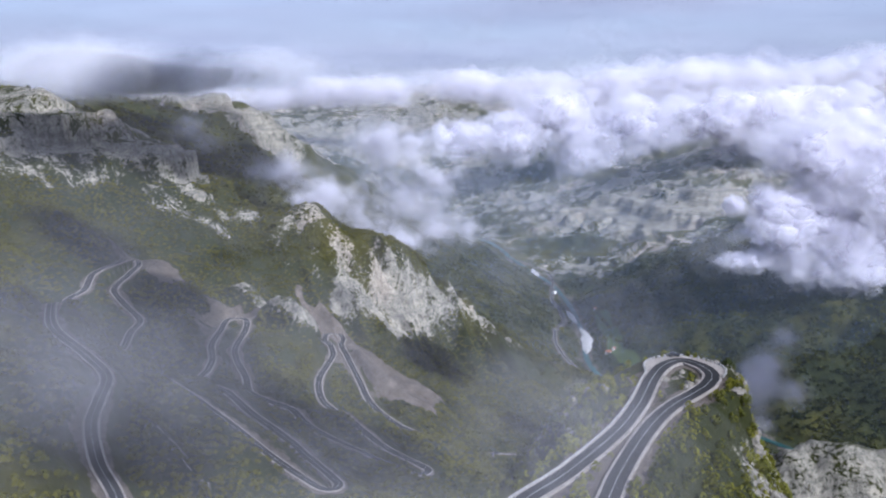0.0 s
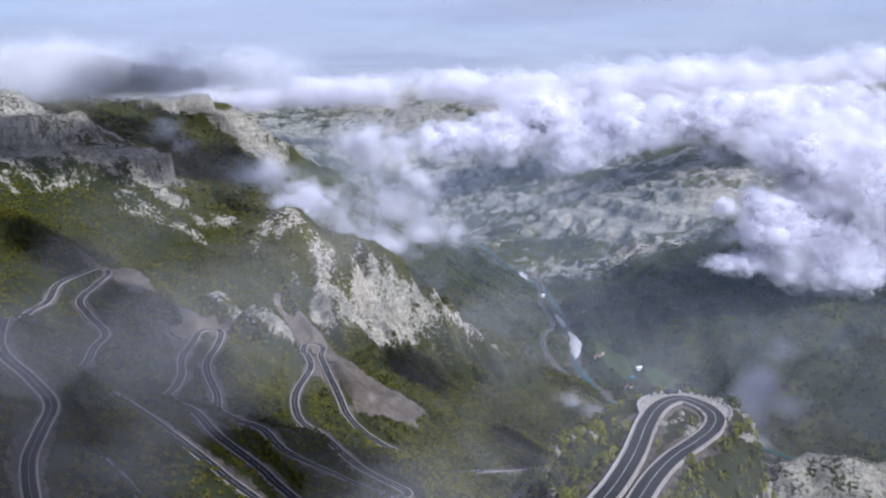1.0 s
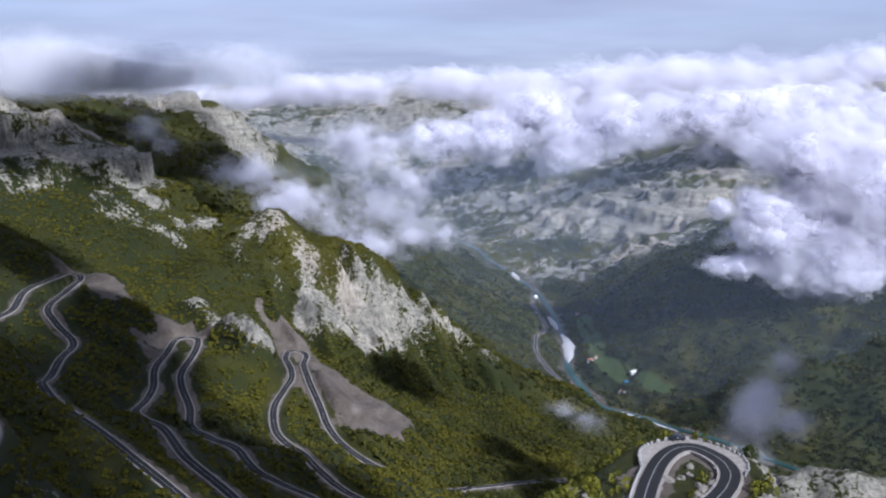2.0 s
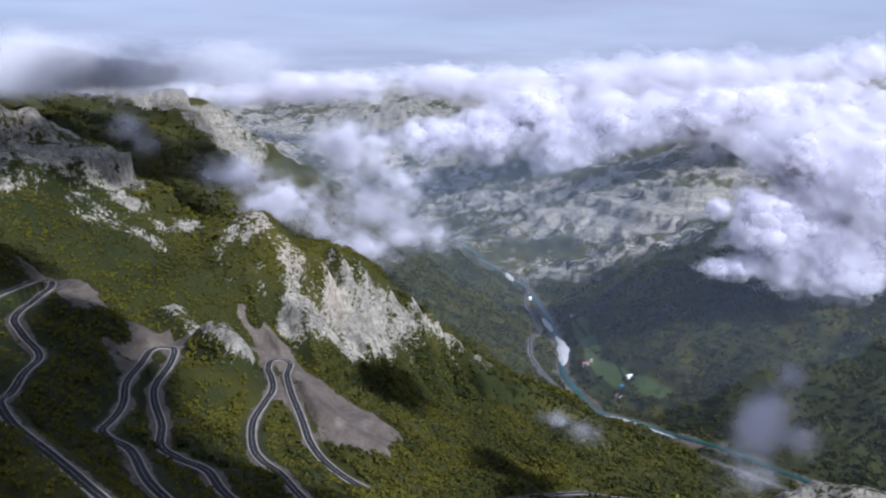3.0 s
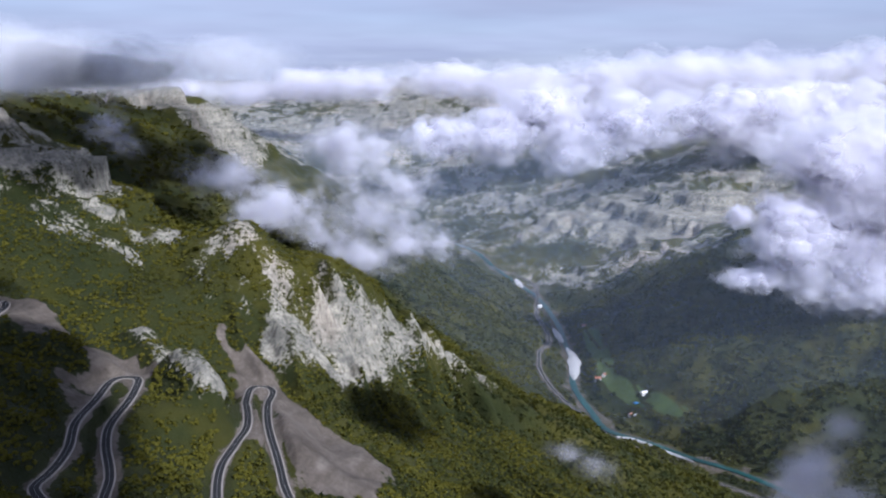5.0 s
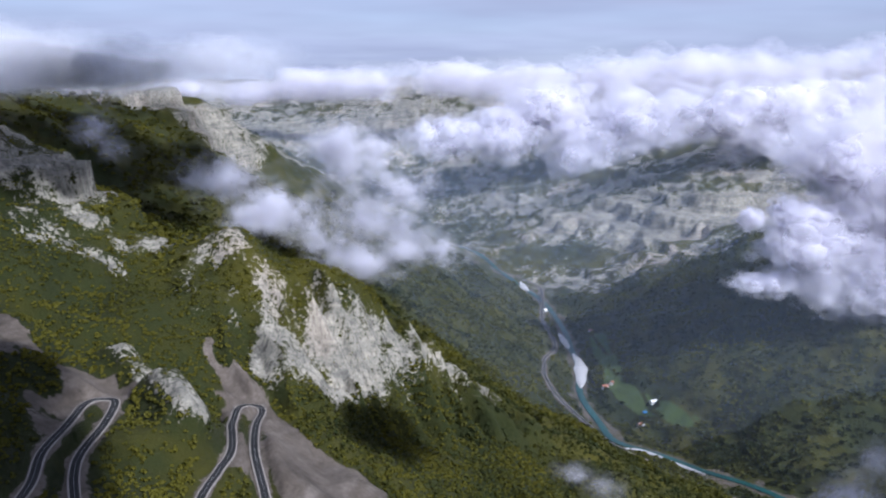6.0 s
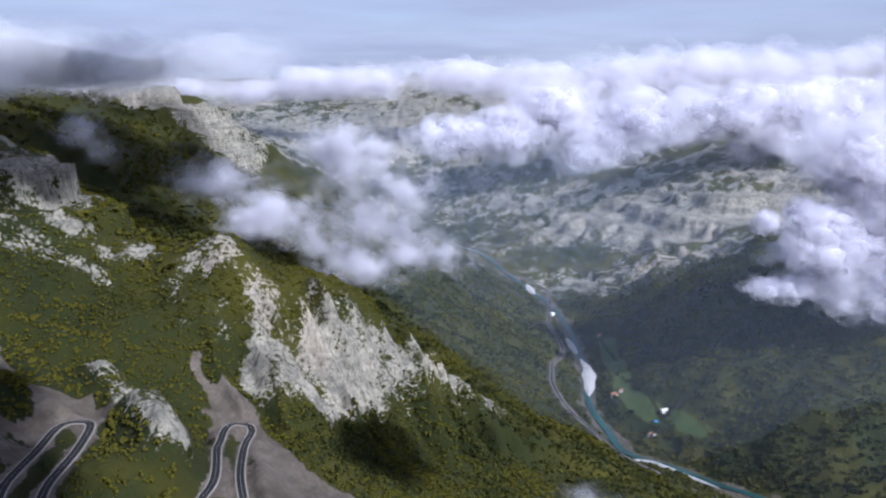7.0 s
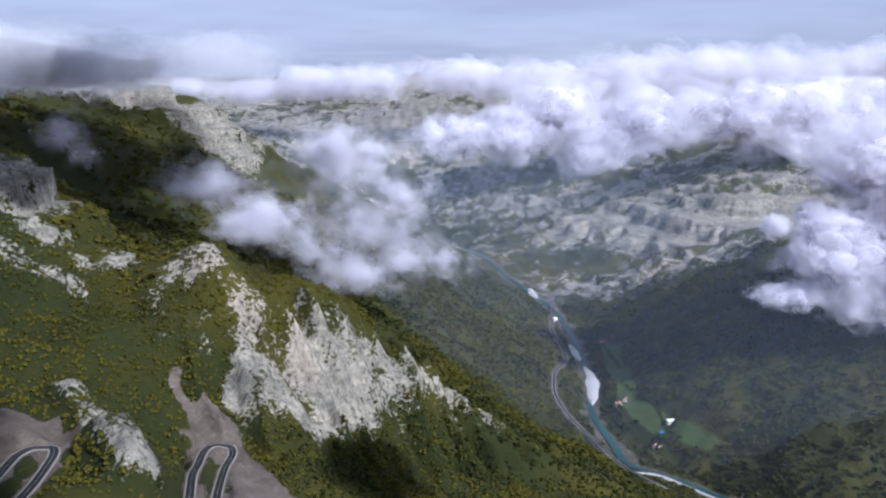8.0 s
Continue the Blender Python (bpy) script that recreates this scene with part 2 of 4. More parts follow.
BLUFFS = [(-132, 1986, 34), (-60, 1960, 60), (63, 2043, 120), (115, 2114, 144), (230, 2120, 150), (100, 2160, 185), (-40, 2160, 110), (280, 2250, 220), (-180, 2150, 70), (-120, 2350, 130), (200, 2600, 260), (600, 2300, 270)]
FAR_SLOPES = [(-367, 2822, 132), (-573, 3115, 165), (-894, 3360, 150), (-800, 3250, 90), (-300, 3300, 240), (100, 3100, 300), (-1640, 4140, 258), (-1300, 3700, 180), (-900, 3900, 300), (-1500, 3000, 250), (-1200, 2400, 330)]
FAR_CREST = [(-3200, 3300, 390), (-2100, 4500, 330), (-1400, 4650, 345), (-700, 4650, 385), (0, 4600, 400), (600, 4500, 425), (1100, 4400, 440), (1900, 4000, 430), (2600, 3000, 500)]
OUTER = [(-1500, 400, 450), (-900, -300, 540), (-1800, 1500, 380), (0, -900, 450), (900, -500, 250), (1000, 300, 120), (1800, 1500, 330), (2500, 400, 200), (1300, 2200, 330), (-2600, -1500, 600), (2600, -1800, 400), (-4200, 2500, 400), (4200, 2500, 450), (0, -4200, 500), (-3500, -3500, 600), (3500, -3500, 400), (0, 5200, 380)]
LANDFORM = np.array(SPUR_CREST + SPUR_LEFT + SPUR_RIGHT + SPUR_TIP + NEAR_SLOPE + LOOP_SLOPE + UPPER_SLOPE + CLIFF_FOOT + CLIFF_TOP + CLIFF_BACK + BOWL + MASSIF + PEAKS
                    + BEHIND_CREST + LEFT_BANK + RIVER + RIGHT_BANK + RIGHT_RIDGE + BLUFFS + FAR_SLOPES + FAR_CREST + OUTER, float)


def reach_of(d2):
    return np.sqrt(d2 + 400.0)


def solve_land():
    p = LANDFORM[:, :2]
    a = reach_of(((p[:, None] - p[None]) ** 2).sum(2))
    n = len(p)
    m = np.zeros((n + 3, n + 3))
    m[:n, :n] = a - np.eye(n) * 4.0
    m[:n, n], m[:n, n + 1:] = 1, p
    m[n, :n], m[n + 1:, :n] = 1, p.T
    return np.linalg.solve(m, np.concatenate([LANDFORM[:, 2], np.zeros(3)]))


LAND = solve_land()


def land(x, y):
    """Smooth height of the land at the places x, y."""
    x, y = np.asarray(x, float), np.asarray(y, float)
    out = LAND[-3] + LAND[-2] * x + LAND[-1] * y
    for (px, py, _), w in zip(LANDFORM, LAND):
        out = out + w * reach_of((x - px) ** 2 + (y - py) ** 2)
    return out


# ---- roads in plan ----
ROAD_SPUR = [(-70, 40), (-42, 110), (-20, 146), (-11, 162), (-6, 174), (-0.6, 190), (2.6, 204), (3.9, 212), (5.2, 222), (7, 231), (9.4, 237), (12.5, 239.5), (15.6, 237.5), (18, 233.5), (18.8, 228.5), (17.4, 222), (14.2, 215), (10.5, 208), (6.9, 198.5), (3.5, 185), (0.3, 168), (-1.5, 155), (-8, 120), (-20, 40), (-40, -80)]
ROAD_LOOPS = [(-110, 150), (-128, 215), (-148, 250), (-164, 265), (-176, 281), (-183, 297), (-193, 318), (-212, 335), (-243, 360), (-278, 407), (-318, 470), (-343, 515), (-355, 550), (-364, 569), (-376, 595), (-386, 640), (-392, 667), (-384, 668), (-370, 628), (-356, 587), (-340, 571), (-319, 555), (-307, 522), (-284, 474), (-265, 450), (-230, 419), (-192, 394), (-160, 382), (-132, 378), (-128, 390), (-150, 405), (-186, 430), (-220, 475), (-239, 488), (-249, 499), (-254, 517), (-264, 545), (-279, 575), (-290, 611), (-301, 646), (-297, 657), (-290, 655), (-279, 628), (-269, 590), (-258, 567), (-238, 537), (-220, 502), (-202, 486)]
ROAD_LOOPS_LOWER = [(-202, 486), (-185, 478), (-163, 456), (-132, 462), (-112, 475), (-112, 488), (-137, 494), (-153, 507), (-170, 529), (-186, 544), (-199, 564), (-213, 598), (-218, 630), (-223, 656), (-247, 708), (-262, 749), (-259, 764), (-251, 762), (-243, 734), (-218, 674), (-196, 635), (-182, 610), (-165, 588), (-146, 572), (-123, 560), (-109, 562), (-88, 589), (-73, 675), (-51, 735), (-20, 775), (30, 780)]
ROAD_VALLEY = [(-338, 2004), (-285, 2020), (-215, 1990), (-190, 1880), (-182, 1800), (-172, 1725), (-142, 1629), (-146, 1530), (-141, 1470), (-134, 1420), (-112, 1372), (-72, 1315), (-38, 1250), (2, 1208), (70, 1165), (150, 1115), (260, 1040), (380, 960)]
RIVER_LINE = [(-480, 2300), (-300, 2040), (-232, 1950), (-180, 1850), (-136, 1710), (-116, 1620), (-97, 1530), (-88, 1420), (-58, 1335), (-36, 1285), (15, 1258), (60, 1225), (110, 1195), (190, 1130), (330, 1050), (600, 905)]


CURVES = {}


def curve_of(points, step):
    """A smooth line through the places, one every step metres or so; each is worked out once."""
    key = (tuple(map(tuple, points)), step)
    if key not in CURVES:
        CURVES[key] = traced(points, step)
    return CURVES[key]


def traced(points, step):
    p = np.array(points, float)
    p = np.vstack([2 * p[0] - p[1], p, 2 * p[-1] - p[-2]])
    out = []
    for a, b, c, d in zip(p, p[1:], p[2:], p[3:]):
        n = max(2, int(np.linalg.norm(c - b) / step))
        for s in np.arange(n) / n:
            out.append(0.5 * (2 * b + (c - a) * s + (2 * a - 5 * b + 4 * c - d) * s * s + (3 * b - a - 3 * c + d) * s ** 3))
    out.append(p[-2])
    return np.array(out)


def along(v, window):
    """v smoothed along the line."""
    pad = np.concatenate([np.full(window, v[0]), v, np.full(window, v[-1])])
    k = np.hanning(2 * window + 1)
    return np.convolve(pad, k / k.sum(), "same")[window:-window]


def hashed(ix, iy, seed):
    h = (ix.astype(np.int64) * 374761393 + iy.astype(np.int64) * 668265263 + seed * 1274126177) & 0x7FFFFFFF
    h = ((h ^ (h >> 13)) * 1103515245) & 0x7FFFFFFF
    return ((h ^ (h >> 16)) & 0xFFFF) / 65535.0


def grain(x, y, size, seed):
    """Smooth noise from -1 to 1."""
    x, y = x / size, y / size
    ix, iy = np.floor(x), np.floor(y)
    fx, fy = x - ix, y - iy
    total = 0
    ux, uy = fx * fx * fx * (fx * (fx * 6 - 15) + 10), fy * fy * fy * (fy * (fy * 6 - 15) + 10)
    for dx in (0, 1):
        for dy in (0, 1):
            a = hashed(ix + dx, iy + dy, seed) * 2 * np.pi
            total = total + (np.cos(a) * (fx - dx) + np.sin(a) * (fy - dy)) * (ux if dx else 1 - ux) * (uy if dy else 1 - uy)
    return total * 1.5


def fractal(x, y, size, seed, octaves=4):
    return sum(grain(x, y, size / 2 ** k, seed + k) / 2 ** k for k in range(octaves))


def near_line(x, y, points, reach):
    """Distance from the places to a plan line, 1e9 past reach."""
    out = np.full(x.shape, 1e9)
    for k in range(0, len(points) - 1, 12):
        run = points[k:k + 13]
        lo, hi = run.min(0) - reach, run.max(0) + reach
        box = np.nonzero((x > lo[0]) & (x < hi[0]) & (y > lo[1]) & (y < hi[1]))[0]
        if len(box):
            d = np.sqrt(((x[box, None] - run[None, :, 0]) ** 2 + (y[box, None] - run[None, :, 1]) ** 2).min(1))
            out[box] = np.minimum(out[box], d)
    return out


def soft_step(a, b, v):
    s = np.clip((v - a) / (b - a), 0, 1)
    return s * s * (3 - 2 * s)


def band(x, y, points, inner, outer):
    """1 near a plan line, 0 away from it."""
    d = near_line(x, y, curve_of(points, max(2.0, inner * 0.35)), outer + 5)
    return 1 - soft_step(inner, outer, d)


def steepness(x, y):
    e = 6.0
    return np.hypot(land(x + e, y) - land(x - e, y), land(x, y + e) - land(x, y - e)) / (2 * e)


CRAGS = [(-520, 770), (-490, 815), (-468, 850), (-452, 885)]
MASSIF_FACE = [(-660, 1020), (-590, 930), (-545, 820), (-560, 700)]
SLABS = [(-440, 795), (-422, 810), (-395, 818)]
SLABS_UPPER = [(-425, 838), (-404, 851), (-385, 872)]
FACE = [(-258, 818), (-243, 828), (-232, 872), (-218, 898), (-195, 925), (-168, 975), (-148, 1014)]
FACE_UPPER = [(-345, 860), (-300, 850), (-268, 848), (-240, 900)]
RIB = [(-324, 716), (-302, 700), (-279, 680), (-241, 646)]
RIB_GULLY = [(-388, 722), (-358, 725), (-335, 729), (-309, 732), (-280, 732), (-262, 722)]
PEAK_FACE = [(-930, 1570), (-850, 1600), (-790, 1640), (-740, 1665), (-715, 1730)]
PEAK_RIM = [(-715, 1760), (-690, 1900), (-640, 2060)]
BLUFF_FACE = [(-190, 2280), (-107, 2250), (-20, 2134), (47, 2080), (134, 2107), (250, 2125)]
BLUFF_LOWER = [(-170, 1990), (-60, 1940), (40, 1930), (90, 1900)]
RIGHT_FACE = [(90, 712), (130, 704), (160, 698), (230, 680), (330, 640)]
SPUR_FACE_R = [(34, 205), (36, 225), (34, 245), (26, 262)]
SPUR_FACE_L = [(-16, 205), (-14, 225), (-12, 240)]
GULLY = [(-268, 778), (-285, 780), (-297, 783), (-303, 796)]
LOOP_TRACK = [(-228, 690), (-222, 668), (-214, 640)]
# outlines of the bare ground: scree below the loop, cut banks over the bends
SCREE = [(-256, 752), (-243, 772), (-222, 757), (-196, 742), (-160, 741), (-150, 690), (-150, 632), (-165, 598), (-192, 640), (-226, 700)]
CUT_LOWER = [(-284, 768), (-271, 792), (-252, 794), (-240, 768), (-252, 740), (-266, 735)]
CUT_MIDDLE = [(-300, 598), (-326, 664), (-312, 694), (-290, 672), (-282, 640), (-303, 640), (-284, 600)]
CUT_UPPER = [(-402, 690), (-384, 692), (-362, 674), (-336, 654), (-348, 634), (-372, 655), (-398, 662)]
FIELDS = [(-80, 1650), (-68, 1590), (-50, 1500), (-45, 1430), (-22, 1395), (10, 1362), (48, 1325)]


def patch(x, y, outline, soft, wobble):
    """1 inside an outline in plan, 0 outside, with an uneven soft edge."""
    ring = np.array(outline + outline[:1], float)
    lo, hi = ring.min(0) - 30, ring.max(0) + 30
    out = np.zeros(x.shape)
    box = np.nonzero((x > lo[0]) & (x < hi[0]) & (y > lo[1]) & (y < hi[1]))[0]
    if len(box):
        u, v = x[box], y[box]
        inside = np.zeros(u.shape, bool)
        for (ax, ay), (bx, by) in zip(ring, ring[1:]):
            if ay != by:
                inside ^= ((ay > v) != (by > v)) & (u < (bx - ax) * (v - ay) / (by - ay) + ax)
        steps = np.vstack([a + (b - a) * np.linspace(0, 1, 12)[:, None] for a, b in zip(ring, ring[1:])])
        d = near_line(u, v, steps, 60)
        out[box] = soft_step(-soft, soft, np.where(inside, d, -d) + wobble[box])
    return out


def zones(x, y):
    """How rocky, how bare and how meadow-like the ground is."""
    n1, n2 = fractal(x, y, 90, 3), fractal(x, y, 22, 11)
    s = steepness(x, y)
    far = soft_step(1750, 2300, y)
    rock = soft_step(0.85, 1.35, s + 0.35 * n1 + 0.2 * n2) * 0.58
    beds = grain(x * 0.12 + y * 0.05, land(x, y) * 1.0, 9, 83) + 0.6 * grain(x * 0.3, land(x, y) * 1.5, 7, 84)
    rock = np.maximum(rock, far * (0.48 + 0.24 * soft_step(2900, 3500, y) + 0.32 * n1 + 0.25 * n2 + 0.22 * beds + 0.35 * (s - 0.45) + 0.3 * fractal(x, y, 420, 55)))
    for line, inner, outer, power in ((CRAGS, 14, 48, 0.72), (SLABS, 7, 26, 0.44), (SLABS_UPPER, 6, 22, 0.44), (FACE, 14, 34, 0.78), (FACE_UPPER, 14, 56, 0.37), (RIB, 6, 16, 0.55), (PEAK_FACE, 30, 80, 0.80), (PEAK_RIM, 15, 60, 0.55), (BLUFF_FACE, 40, 100, 0.95), (MASSIF_FACE, 45, 110, 0.58),
                                      (BLUFF_LOWER, 30, 120, 0.5), (RIGHT_FACE, 18, 50, 0.62), (SPUR_FACE_R, 5, 14, 0.5), (SPUR_FACE_L, 3, 9, 0.5)):
        rock = np.maximum(rock, band(x, y, line, inner, outer) * (power + 0.3 * n2))
    rock = rock * (1 - 0.8 * band(x, y, [(-120, 900), (-60, 1000), (0, 1150)], 60, 110))
    bare = np.zeros_like(x)
    for line, inner, outer in ((GULLY, 2, 5), (LOOP_TRACK, 2, 8)):
        bare = np.maximum(bare, band(x, y, line, inner, outer) * (0.85 + 0.6 * n2 + 0.3 * n1))
    for outline, power in ((SCREE, 0.95), (CUT_LOWER, 0.9), (CUT_MIDDLE, 0.85), (CUT_UPPER, 0.8)):
        bare = np.maximum(bare, patch(x, y, outline, 5, 9 * n2 + 3 * n1) * (power + 0.25 * n2))
    for line in (ROAD_SPUR, ROAD_LOOPS, ROAD_LOOPS_LOWER, ROAD_VALLEY):
        d = near_line(x, y, curve_of(line, 3.0), 16)
        bare = np.maximum(bare, 1 - soft_step(2.6, 6.5 + 4 * np.clip(n1 + n2, -0.6, 1), d))
    d = near_line(x, y, curve_of(RIVER_LINE, 6.0), 60)
    bare = np.maximum(bare, (1 - soft_step(7, 17, d + 8 * n2)) * 0.6)
    strips = np.abs(np.mod((x * 0.8 + y * 0.35) / 26.0, 1.0) - 0.5)
    field = band(x, y, FIELDS, 10, 14) * soft_step(-0.55, -0.35, n2 + 0.25) * soft_step(0.03, 0.09, strips)
    return np.clip(rock, 0, 1), np.clip(bare, 0, 1), field


def relief(x, y, rock):
    """Roughness of the ground, more on rock than on grass."""
    size = soft_step(300, 620, np.hypot(x, y)) * 0.85 + 0.15
    rough = fractal(x, y, 120, 21) * 5 + fractal(x, y, 34, 31) * (1.4 + 3.0 * rock)
    ridged = (0.6 - np.abs(fractal(x, y, 26, 41))) * 7 * rock * (1 - 0.75 * soft_step(1500, 1900, y))
    # buttresses and clefts down the pale cliff, a rib and a gully beside the loops
    u, v = x * 0.53 + y * 0.85, x * 0.85 - y * 0.53
    cliff = band(x, y, FACE, 26, 60)
    columns = (0.5 - np.abs(grain(u + 6 * grain(u, v, 40, 63), v * 0.25, 30, 61))) * 42 + (0.5 - np.abs(grain(u, v * 0.3, 11, 62))) * 7
    shaped = cliff * (columns - 12) + band(x, y, RIB, 3, 24) * 15 - band(x, y, RIB_GULLY, 3, 24) * 15
    falls = np.abs(grain(x * 0.8 + y * 0.6, (y * 0.8 - x * 0.6) * 0.25, 46, 71)) * 9 - 3
    shaped = shaped + falls * (1 - cliff) * soft_step(560, 720, y)
    flat = 1 - band(x, y, RIVER_LINE, 30, 90) * 0.9
    return ((rough + ridged) * size + shaped) * flat


def terraces(z, height, amount):
    k = z / height
    f = k - np.floor(k)
    return z + amount * height * (soft_step(0.35, 0.65, f) - f)


def ground_height(x, y, rock):
    z = land(x, y) + relief(x, y, rock)
    beds = np.maximum(0.55 * soft_step(1500, 1900, y), band(x, y, CRAGS, 40, 90)) * np.clip(rock * 1.6, 0, 1)
    z = terraces(z + fractal(x, y, 200, 77) * 6, 15.0, 0.85 * beds)
    towers = np.maximum(np.maximum(band(x, y, CRAGS, 26, 60), band(x, y, PEAK_FACE, 40, 90)), band(x, y, BLUFF_FACE, 60, 120))
    return terraces(z + 9 * grain(x, y, 45, 78), 36.0, 0.65 * towers)


def profile(points, step, window):
    """Plan line of a road with its own even heights."""
    p = curve_of(points, step)
    r, b, f = zones(p[:, 0], p[:, 1])
    return np.column_stack([p, along(land(p[:, 0], p[:, 1]) + 0.2 * relief(p[:, 0], p[:, 1], r * 0), window)])


LINES = {"spur": profile(ROAD_SPUR, 0.9, 8), "loops": profile(ROAD_LOOPS, 1.5, 14), "lower": profile(ROAD_LOOPS_LOWER, 1.5, 14), "valley": profile(ROAD_VALLEY, 4.0, 8)}
LEVEL = soft_step(105, 160, LINES["spur"][:, 1])
LINES["spur"][:, 2] = LINES["spur"][:, 2] * (1 - LEVEL) + 361.2 * LEVEL
WATER = profile(RIVER_LINE, 5.0, 30)


def bench(x, y, z):
    """Cuts the level benches of the roads and the bed of the river into the slopes."""
    for line, half, reach in ((LINES["spur"], 6.0, 11), (LINES["loops"], 4.4, 12), (LINES["lower"], 4.4, 12), (LINES["valley"], 5, 14), (WATER, 9, 30)):
        near, level = np.full(x.shape, 1e9), np.zeros(x.shape)
        for k in range(0, len(line) - 1, 10):
            run = line[k:k + 11]
            lo, hi = run[:, :2].min(0) - reach, run[:, :2].max(0) + reach
            inside = np.nonzero((x > lo[0]) & (x < hi[0]) & (y > lo[1]) & (y < hi[1]))[0]
            if len(inside):
                d2 = (x[inside, None] - run[None, :, 0]) ** 2 + (y[inside, None] - run[None, :, 1]) ** 2
                best, d = d2.argmin(1), np.sqrt(d2.min(1))
                closer = d < near[inside]
                near[inside[closer]], level[inside[closer]] = d[closer], run[best[closer], 2]
        keep = soft_step(half, reach, near)
        z = z * keep + (level - (2.5 if line is WATER else 0.5)) * (1 - keep)
    return z


# ---- the ground, one sheet to the horizon ----
APEX = np.array((0.0, -250.0))
TURNS = np.radians(np.concatenate([np.arange(-180, -44, 3.0), np.arange(-44, -37, 0.5), np.arange(-37, 17.2, 0.098), np.arange(17.5, 26, 0.5), np.arange(26, 181, 3.0)]))
REACH = np.concatenate([np.arange(20, 390, 8.0), np.arange(390, 540, 1.5), np.arange(540, 1340, 2.1), 1340 * 1.0042 ** np.arange(0, 160), 1340 * 1.0042 ** 160 * 1.011 ** np.arange(1, 80)])


def sheet(name, x, y, z, columns, mat, kind="structure", extra=None):
    rows = len(x) // columns
    me = bpy.data.meshes.new(name)
    me.vertices.add(len(x))
    me.vertices.foreach_set("co", np.column_stack([x, y, z]).astype(np.float32).ravel())
    i = (np.arange(rows - 1)[:, None] * columns + np.arange(columns - 1)[None]).ravel()
    faces = np.column_stack([i, i + 1, i + columns + 1, i + columns])[:, ::-1].astype(np.int32)
    me.loops.add(faces.size)
    me.loops.foreach_set("vertex_index", faces.ravel())
    me.polygons.add(len(faces))
    me.polygons.foreach_set("loop_start", np.arange(0, faces.size, 4, dtype=np.int32))
    if extra is not None:
        a = me.color_attributes.new("zones", "FLOAT_COLOR", "POINT")
        a.data.foreach_set("color", extra.astype(np.float32).ravel())
    me.materials.append(mat)
    me.update(calc_edges=True)
    me.polygons.foreach_set("use_smooth", np.ones(len(me.polygons), bool))
    return new(name, me)


gx = (APEX[0] + REACH[:, None] * np.sin(TURNS)[None]).ravel()
gy = (APEX[1] + REACH[:, None] * np.cos(TURNS)[None]).ravel()
rock, bare, field = zones(gx, gy)
gz = bench(gx, gy, ground_height(gx, gy, rock))
ground = sheet("ground", gx, gy, gz, len(TURNS), GROUND, extra=np.column_stack([rock, bare, field, np.ones_like(rock)]))
tagged(ground, "steep limestone mountainsides with scrub, meadow and bare earth", "mountainside", kind="structure")


# ---- roads and river ----
def strip(line, left, right, lift, mat, name, parent=None, thick=0.25, first=0.0, last=1.0, gap=None):
    """A band along a line between two offsets, with an upper face and sides."""
    a, b = int(first * (len(line) - 1)), int(last * (len(line) - 1)) + 1
    p = line[a:b]
    d = np.gradient(line[:, :2], axis=0)[a:b]
    d /= np.linalg.norm(d, axis=1)[:, None] + 1e-9
    side = np.column_stack([d[:, 1], -d[:, 0]])
    verts, faces = [], []
    lefts, rights = np.broadcast_to(left, len(line))[a:b], np.broadcast_to(right, len(line))[a:b]
    for q, s, lo, hi in zip(p, side, lefts, rights):
        l, r = q[:2] + s * lo, q[:2] + s * hi
        verts += [(*l, q[2] + lift - thick), (*l, q[2] + lift), (*r, q[2] + lift), (*r, q[2] + lift - thick)]
    for k in range(len(p) - 1):
        if gap and (k // gap[0]) % gap[1]:
            continue
        o = 4 * k
        for m in range(3):
            faces.append((o + m, o + m + 1, o + m + 5, o + m + 4))
    me = bpy.data.meshes.new(name)
    me.from_pydata(verts, [], faces)
    me.materials.append(mat)
    me.update()
    ob = new(name, me)
    ob.parent = parent
    return ob


def build_road(line, label, half, lift=0.12, wide=0.8):
    road = tagged(new("road"), label, "road", kind="structure")
    strip(line, -half - wide, half + wide, lift, GRAVEL, "shoulder", road, 0.5)
    strip(line, -half, half, lift + 0.08, ASPHALT, "carriageway", road, 0.3)
    strip(line, -0.07, 0.07, lift + 0.10, PAINT, "centre_line", road, 0.04)
    return road


road_spur = build_road(LINES["spur"], "two-lane asphalt road looping round a rocky spur", 1.65, 0.05, 0.5)
road_loops = build_road(LINES["loops"], "winding asphalt mountain road with gravel shoulders", 2.0, 0.12, 0.75)
road_lower = build_road(LINES["lower"], "winding asphalt mountain road with gravel shoulders", 2.0, 0.12, 0.75)
road_valley = build_road(LINES["valley"], "pale road along the river bank", 1.6, 0.3, 0.7)


def water_material():
    m, t, p = material("river water")
    co = place_of(t)
    f = noise_of(t, co, 0.02, 4)
    t.links.new(ramp_of(t, f, [(0.35, (0.008, 0.032, 0.03)), (0.65, (0.015, 0.06, 0.055))]), p.inputs["Base Color"])
    p.inputs["Roughness"].default_value = 0.4
    p.inputs["Specular IOR Level"].default_value = 0.15
    bumped(t, p, noise_of(t, co, 0.8, 4), 0.25, 0.2)
    return m


river = strip(WATER, -4.2, 4.2, -1.4, water_material(), "river", None, 0.6)
tagged(river, "teal river winding along the valley floor", "river", kind="structure")


